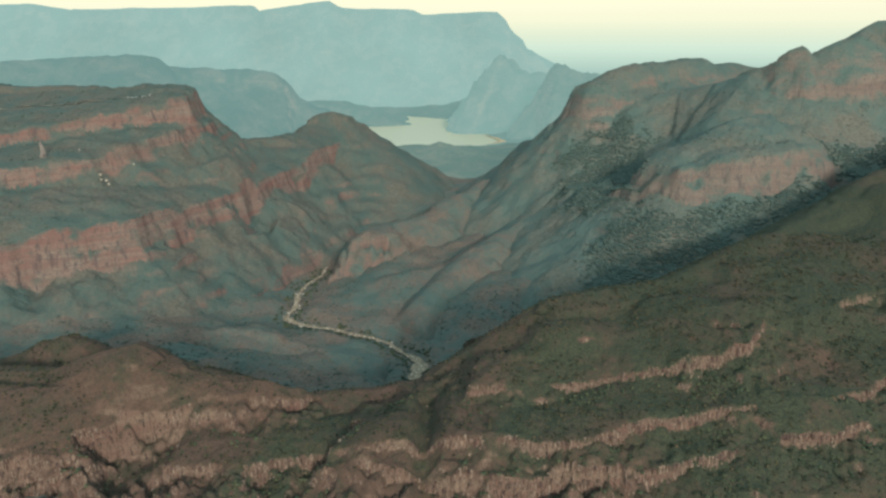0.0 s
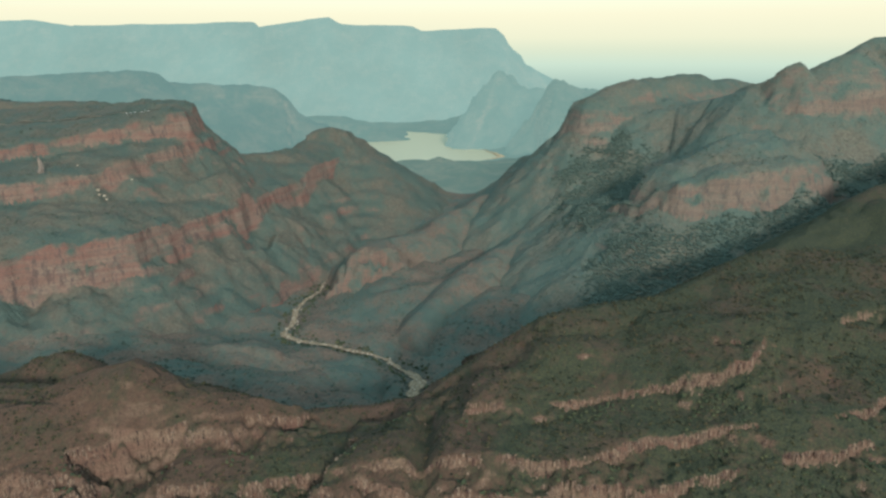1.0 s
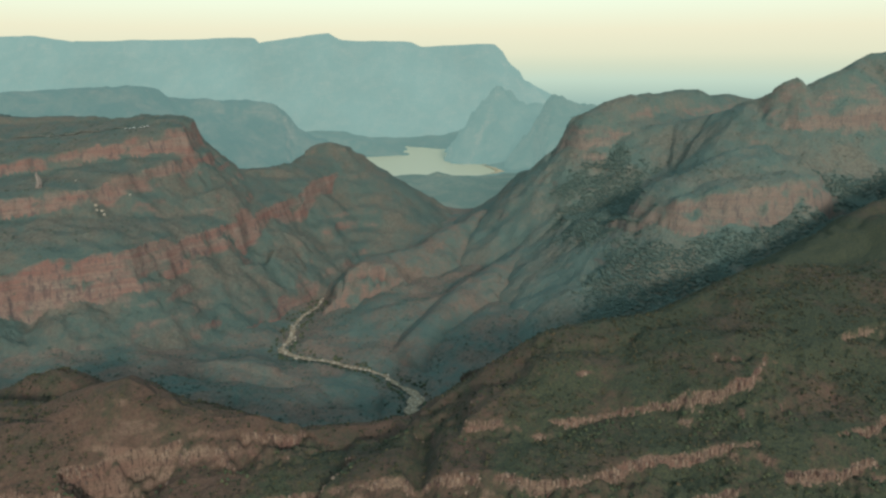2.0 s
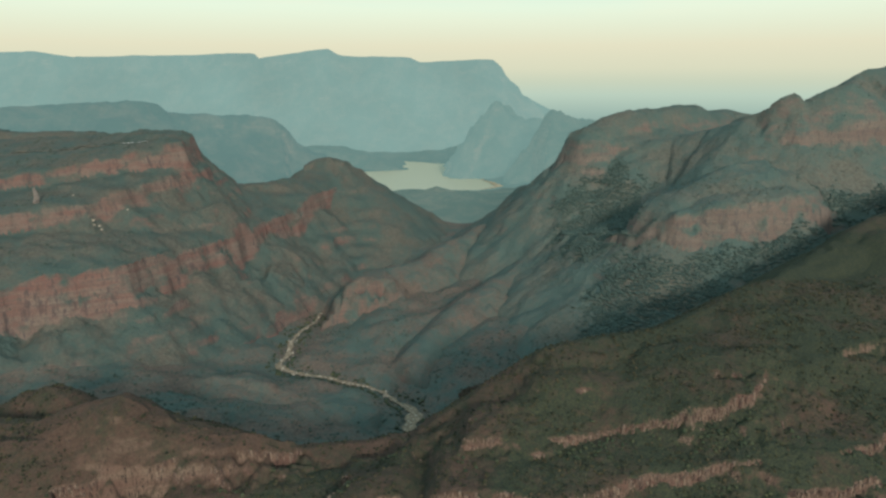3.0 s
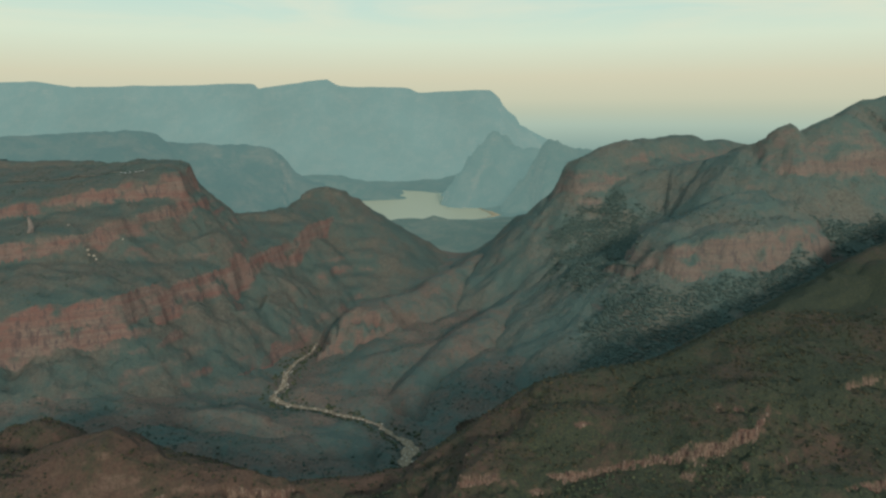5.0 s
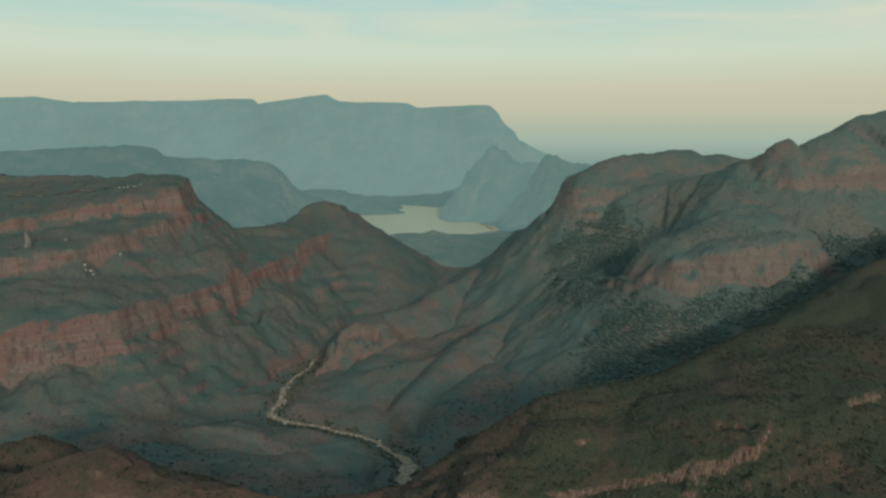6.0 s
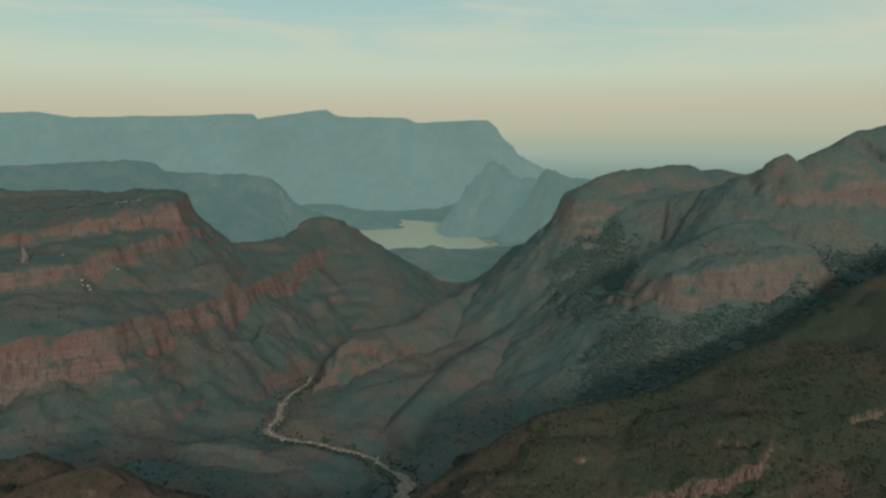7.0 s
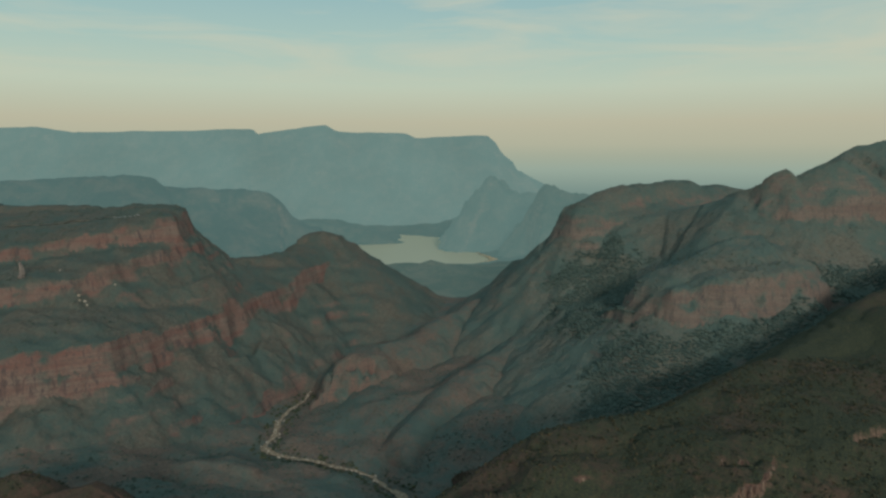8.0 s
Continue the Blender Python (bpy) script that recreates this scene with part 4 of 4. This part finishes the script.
def cliff_foot():
    """Dark thicket in patches along the foot of the near cliffs."""
    pick = np.random.default_rng(29)
    p = NEAR_FACES[pick.integers(0, len(NEAR_FACES), 9000)]
    x, y = p[:, 0] + pick.normal(0, 5, len(p)), p[:, 1] - 4 - np.abs(pick.normal(0, 12, len(p)))
    thick = fractal(x, y, 55, 3, 0.6, 2.2) > pick.uniform(-0.25, 0.35, len(p))
    x, y = x[thick], y[thick]
    z = near_height(x, y)[0]
    slope = np.hypot(near_height(x + 1.5, y)[0] - z, near_height(x, y + 1.5)[0] - z) / 1.5
    keep = slope < 0.9
    x, y, z = x[keep], y[keep], z[keep]
    size = 1.2 + 2.6 * pick.random(len(x)) ** 1.8
    mesh = strewn("cliff_foot_thicket", BUSHES, np.stack([x, y, z + 0.2 * size], -1), size, THICKET, size * 0.9, 19)
    tagged(new("cliff_foot_thicket", mesh), "dark green thicket along the foot of the cliffs", "bushes", "", "stuff")


cliff_foot()


# ---- boulders in the riverbed ----
def build_boulders():
    pick = np.random.default_rng(21)
    meshes = [as_mesh("boulder", *lump(30 + k * 1.3, 2, 0.62, 0.6), BOULDER) for k in range(5)]
    pts = np.array(RIVER[2:18], float)
    seg = np.concatenate([[0], np.cumsum(np.hypot(*np.diff(pts[:, :2], axis=0).T))])
    for k in range(295):
        u = pick.uniform(0, seg[-1])
        x, y, z, w = (np.interp(u, seg, pts[:, j]) for j in range(4))
        size = 1.0 + 2.8 * pick.random() ** 2
        ob = tagged(new("boulder", meshes[k % 5]), "pale rounded boulder lying in the riverbed", "boulder", "boulders in the riverbed")
        ob.location = (x + pick.normal(0, 0.36 * w), y + pick.normal(0, 0.36 * w), z + 0.1 * size)
        ob.scale, ob.rotation_euler = (size, size * pick.uniform(0.7, 1.2), size), (0, 0, pick.uniform(0, 6))


build_boulders()


# ---- trees on the near ridge ----
BARK = stony_material("grey_bark", (0.10, 0.08, 0.06), (0.17, 0.14, 0.11), 1.5)


def part(name, co, tris, mat, parent, label=""):
    ob = tagged(new(name, as_mesh(name, co, tris, mat)), label)
    ob.parent = parent
    return ob


def limb(a, b, ra, rb, sides=6):
    a, b = Vector(a), Vector(b)
    q = (b - a).to_track_quat("Z", "Y")
    co = []
    for p, rad in ((a, ra), ((a + b) / 2 + Vector((0.08, -0.05, 0)), (ra + rb) / 2), (b, rb)):
        co += [tuple(p + q @ Vector((rad * math.cos(2 * math.pi * k / sides), rad * math.sin(2 * math.pi * k / sides), 0))) for k in range(sides)]
    tris = []
    for row in range(2):
        for k in range(sides):
            m, n = row * sides + k, row * sides + (k + 1) % sides
            tris += [(m, n, n + sides), (m, n + sides, m + sides)]
    return np.array(co), np.array(tris)


def joined(pieces):
    cos, faces, first = [], [], 0
    for co, tris in pieces:
        cos.append(co)
        faces.append(tris + first)
        first += len(co)
    return np.concatenate(cos), np.concatenate(faces)


def make_tree(seed, label):
    q = random.Random(seed)
    tree = tagged(new("tree"), label, "tree", "trees on the near ridge")
    tops = [(q.uniform(-1.2, 1.2), q.uniform(-1.2, 1.2), q.uniform(2.4, 3.6)) for _ in range(5)]
    trunk = limb((0, 0, -0.6), (0.15, 0.1, 1.9), 0.24, 0.16)
    part("trunk", *joined([trunk] + [limb((0.12, 0.08, 1.7), t, 0.12, 0.05, 5) for t in tops]), BARK, tree)
    clumps = []
    for k in range(26):
        t = q.choice(tops)
        co, tris = lump(seed + k * 0.7, 1, 0.75, 0.7)
        size = q.uniform(0.9, 1.8)
        clumps.append((co * size + np.array(t) + (q.gauss(0, 0.55), q.gauss(0, 0.55), q.gauss(0.1, 0.4)), tris))
    part("crown", *joined(clumps), SCRUB, tree)
    return tree


def build_trees():
    pick = np.random.default_rng(33)
    first = [make_tree(40 + k, "small dark green savanna tree with an open crown") for k in range(3)]
    spots = []
    while len(spots) < 70:
        x, y = pick.uniform(-400, 480), pick.uniform(440, 720)
        a = np.array([[x, x + 2.0, x]]), np.array([[y, y, y + 2.0]])
        z = near_height(*a)[0][0]
        if math.hypot(z[1] - z[0], z[2] - z[0]) / 2 < 0.7:
            spots.append((x, y, float(z[0]) - 0.1))
    for k, (x, y, z) in enumerate(spots):
        m = pose(x, y, z, 0, 0, pick.uniform(0, 360))
        size = pick.uniform(0.75, 1.35)
        if k < 3:
            tree = first[k]
            tree.matrix_basis = m
        else:
            tree = copy_thing(first[k % 3], m)
        tree.scale = (size, size, size * 0.9)


build_trees()


# ---- viewpoint on the plateau ----
def plain(name, colour, rough=0.5, metal=0.0):
    m, n = material(name)
    place = n.add("ShaderNodeNewGeometry").outputs["Position"]
    worn = n.mix(n.ramp(n.noise(place, 2.0, 4), [(0.3, 0.0), (0.7, 1.0)]), tuple(c * 0.85 for c in colour), colour)
    s = n.add("ShaderNodeBsdfPrincipled", None, Base_Color=worn, Roughness=rough, Metallic=metal)
    n.add("ShaderNodeOutputMaterial", None, Surface=s.outputs[0])
    return m


PAINT, DARK_GLASS, TYRE, TAR = plain("white_car_paint", (0.8, 0.8, 0.78), 0.25), plain("dark_car_glass", (0.03, 0.04, 0.045), 0.1), plain("tyre_rubber", (0.03, 0.03, 0.03), 0.9), plain("dusty_track", (0.34, 0.27, 0.19), 0.95)


def shaped(profile, half, pinch=1.0):
    """A side outline of (y, z) points drawn out across x, narrower at the top by pinch."""
    low, high = min(p[1] for p in profile), max(p[1] for p in profile)
    co, n = [], len(profile)
    for side in (-1, 1):
        co += [(side * half * (1 - (1 - pinch) * (z - low) / (high - low)), y, z) for y, z in profile]
    tris = []
    for k in range(n):
        m = (k + 1) % n
        tris += [(k, m, m + n), (k, m + n, k + n)]
    for k in range(1, n - 1):
        tris += [(0, k + 1, k), (n, n + k, n + k + 1)]
    return np.array(co), np.array(tris)


def wheel_shape(r, w):
    co = [(x, r * math.cos(a), r * math.sin(a)) for x in (-w / 2, w / 2) for a in [k * math.pi / 6 for k in range(12)]]
    co += [(-w / 2, 0, 0), (w / 2, 0, 0)]
    tris = []
    for k in range(12):
        m = (k + 1) % 12
        tris += [(k, m, m + 12), (k, m + 12, k + 12), (24, m, k), (25, k + 12, m + 12)]
    return np.array(co), np.array(tris)


def make_car():
    car = tagged(new("car"), "white car parked at the plateau viewpoint", "car", "cars at the viewpoint")
    body = [(-2.15, 0.35), (2.1, 0.32), (2.2, 0.62), (2.1, 0.82), (0.9, 0.98), (-1.9, 1.02), (-2.2, 0.85)]
    part("body", *shaped(body, 0.88), PAINT, car)
    part("window", *shaped([(1.0, 0.97), (0.35, 1.42), (-1.35, 1.44), (-1.95, 1.0)], 0.82, 0.8), DARK_GLASS, car, "dark tinted windows")
    part("roof", *shaped([(0.40, 1.40), (0.25, 1.50), (-1.25, 1.52), (-1.40, 1.42)], 0.66, 0.92), PAINT, car)
    for x in (-0.82, 0.82):
        for y in (-1.35, 1.4):
            w = part("wheel", *wheel_shape(0.33, 0.22), TYRE, car)
            w.location = (x, y, 0.33)
    return car


def on_plateau(x, y):
    return float(plateau_height(np.array([[x]]), np.array([[y]]))[0][0, 0])


def build_viewpoint():
    first = make_car()
    for k, (x, y, turn) in enumerate(((-596, 1322, 70), (-590, 1326, 75), (-584, 1331, 68), (-573, 1334, 80), (-567, 1338, 72), (-558, 1330, 160))):
        m = pose(x, y, on_plateau(x, y) + 0.05, 0, 0, turn)
        if k:
            copy_thing(first, m)
        else:
            first.matrix_basis = m
    line = [(-1200, 1330), (-1000, 1350), (-860, 1345), (-760, 1335), (-680, 1330), (-590, 1330)]
    pts = [(x, y, on_plateau(x, y) + 1.2, 6.0) for x, y in line]
    dense = []
    for a, b in zip(pts, pts[1:]):
        for k in range(12):
            x, y = a[0] + (b[0] - a[0]) * k / 12, a[1] + (b[1] - a[1]) * k / 12
            dense.append((x, y, on_plateau(x, y) + 0.8, 6.0))
    ribbon("road", dense, 0.2, TAR, "pale dusty track across the plateau top", "road")
    # free-standing pinnacle and pale blocks on the middle ledge
    q = random.Random(5)
    pin = []
    x, y = -641, 1092
    z = on_plateau(x, y)
    for k, (wide, tall) in enumerate(((11, 7), (8, 8), (6.5, 8), (4, 5))):
        co, tris = column(70 + k)
        pin.append((co * (wide, wide, tall) + (q.uniform(-0.8, 0.8), q.uniform(-0.8, 0.8), -1.0 + sum((7, 8, 8, 5)[: k + 1]) - k * 0.7), tris))
    co, tris = joined(pin)
    ob = tagged(new("rock_pinnacle", as_mesh("rock_pinnacle", co, tris, GREY_ROCK)), "free-standing weathered rock pinnacle on the plateau ledge", "rock")
    ob.location = (x, y, z)
    mesh = [as_mesh("boulder", *lump(50 + k * 1.3, 2, 0.7, 0.6), BOULDER) for k in range(3)]
    for k, (x, y) in enumerate(((-556, 1096), (-549, 1099), (-543, 1094), (-552, 1090), (-600, 1128), (-520, 1142))):
        ob = tagged(new("boulder", mesh[k % 3]), "pale fallen boulder on the plateau ledge", "boulder", "boulders on the plateau ledge")
        size = q.uniform(3.0, 5.5)
        ob.location, ob.scale, ob.rotation_euler = (x, y, on_plateau(x, y) + 0.15 * size), (size, size * 0.8, size), (0, 0, q.uniform(0, 6))


build_viewpoint()
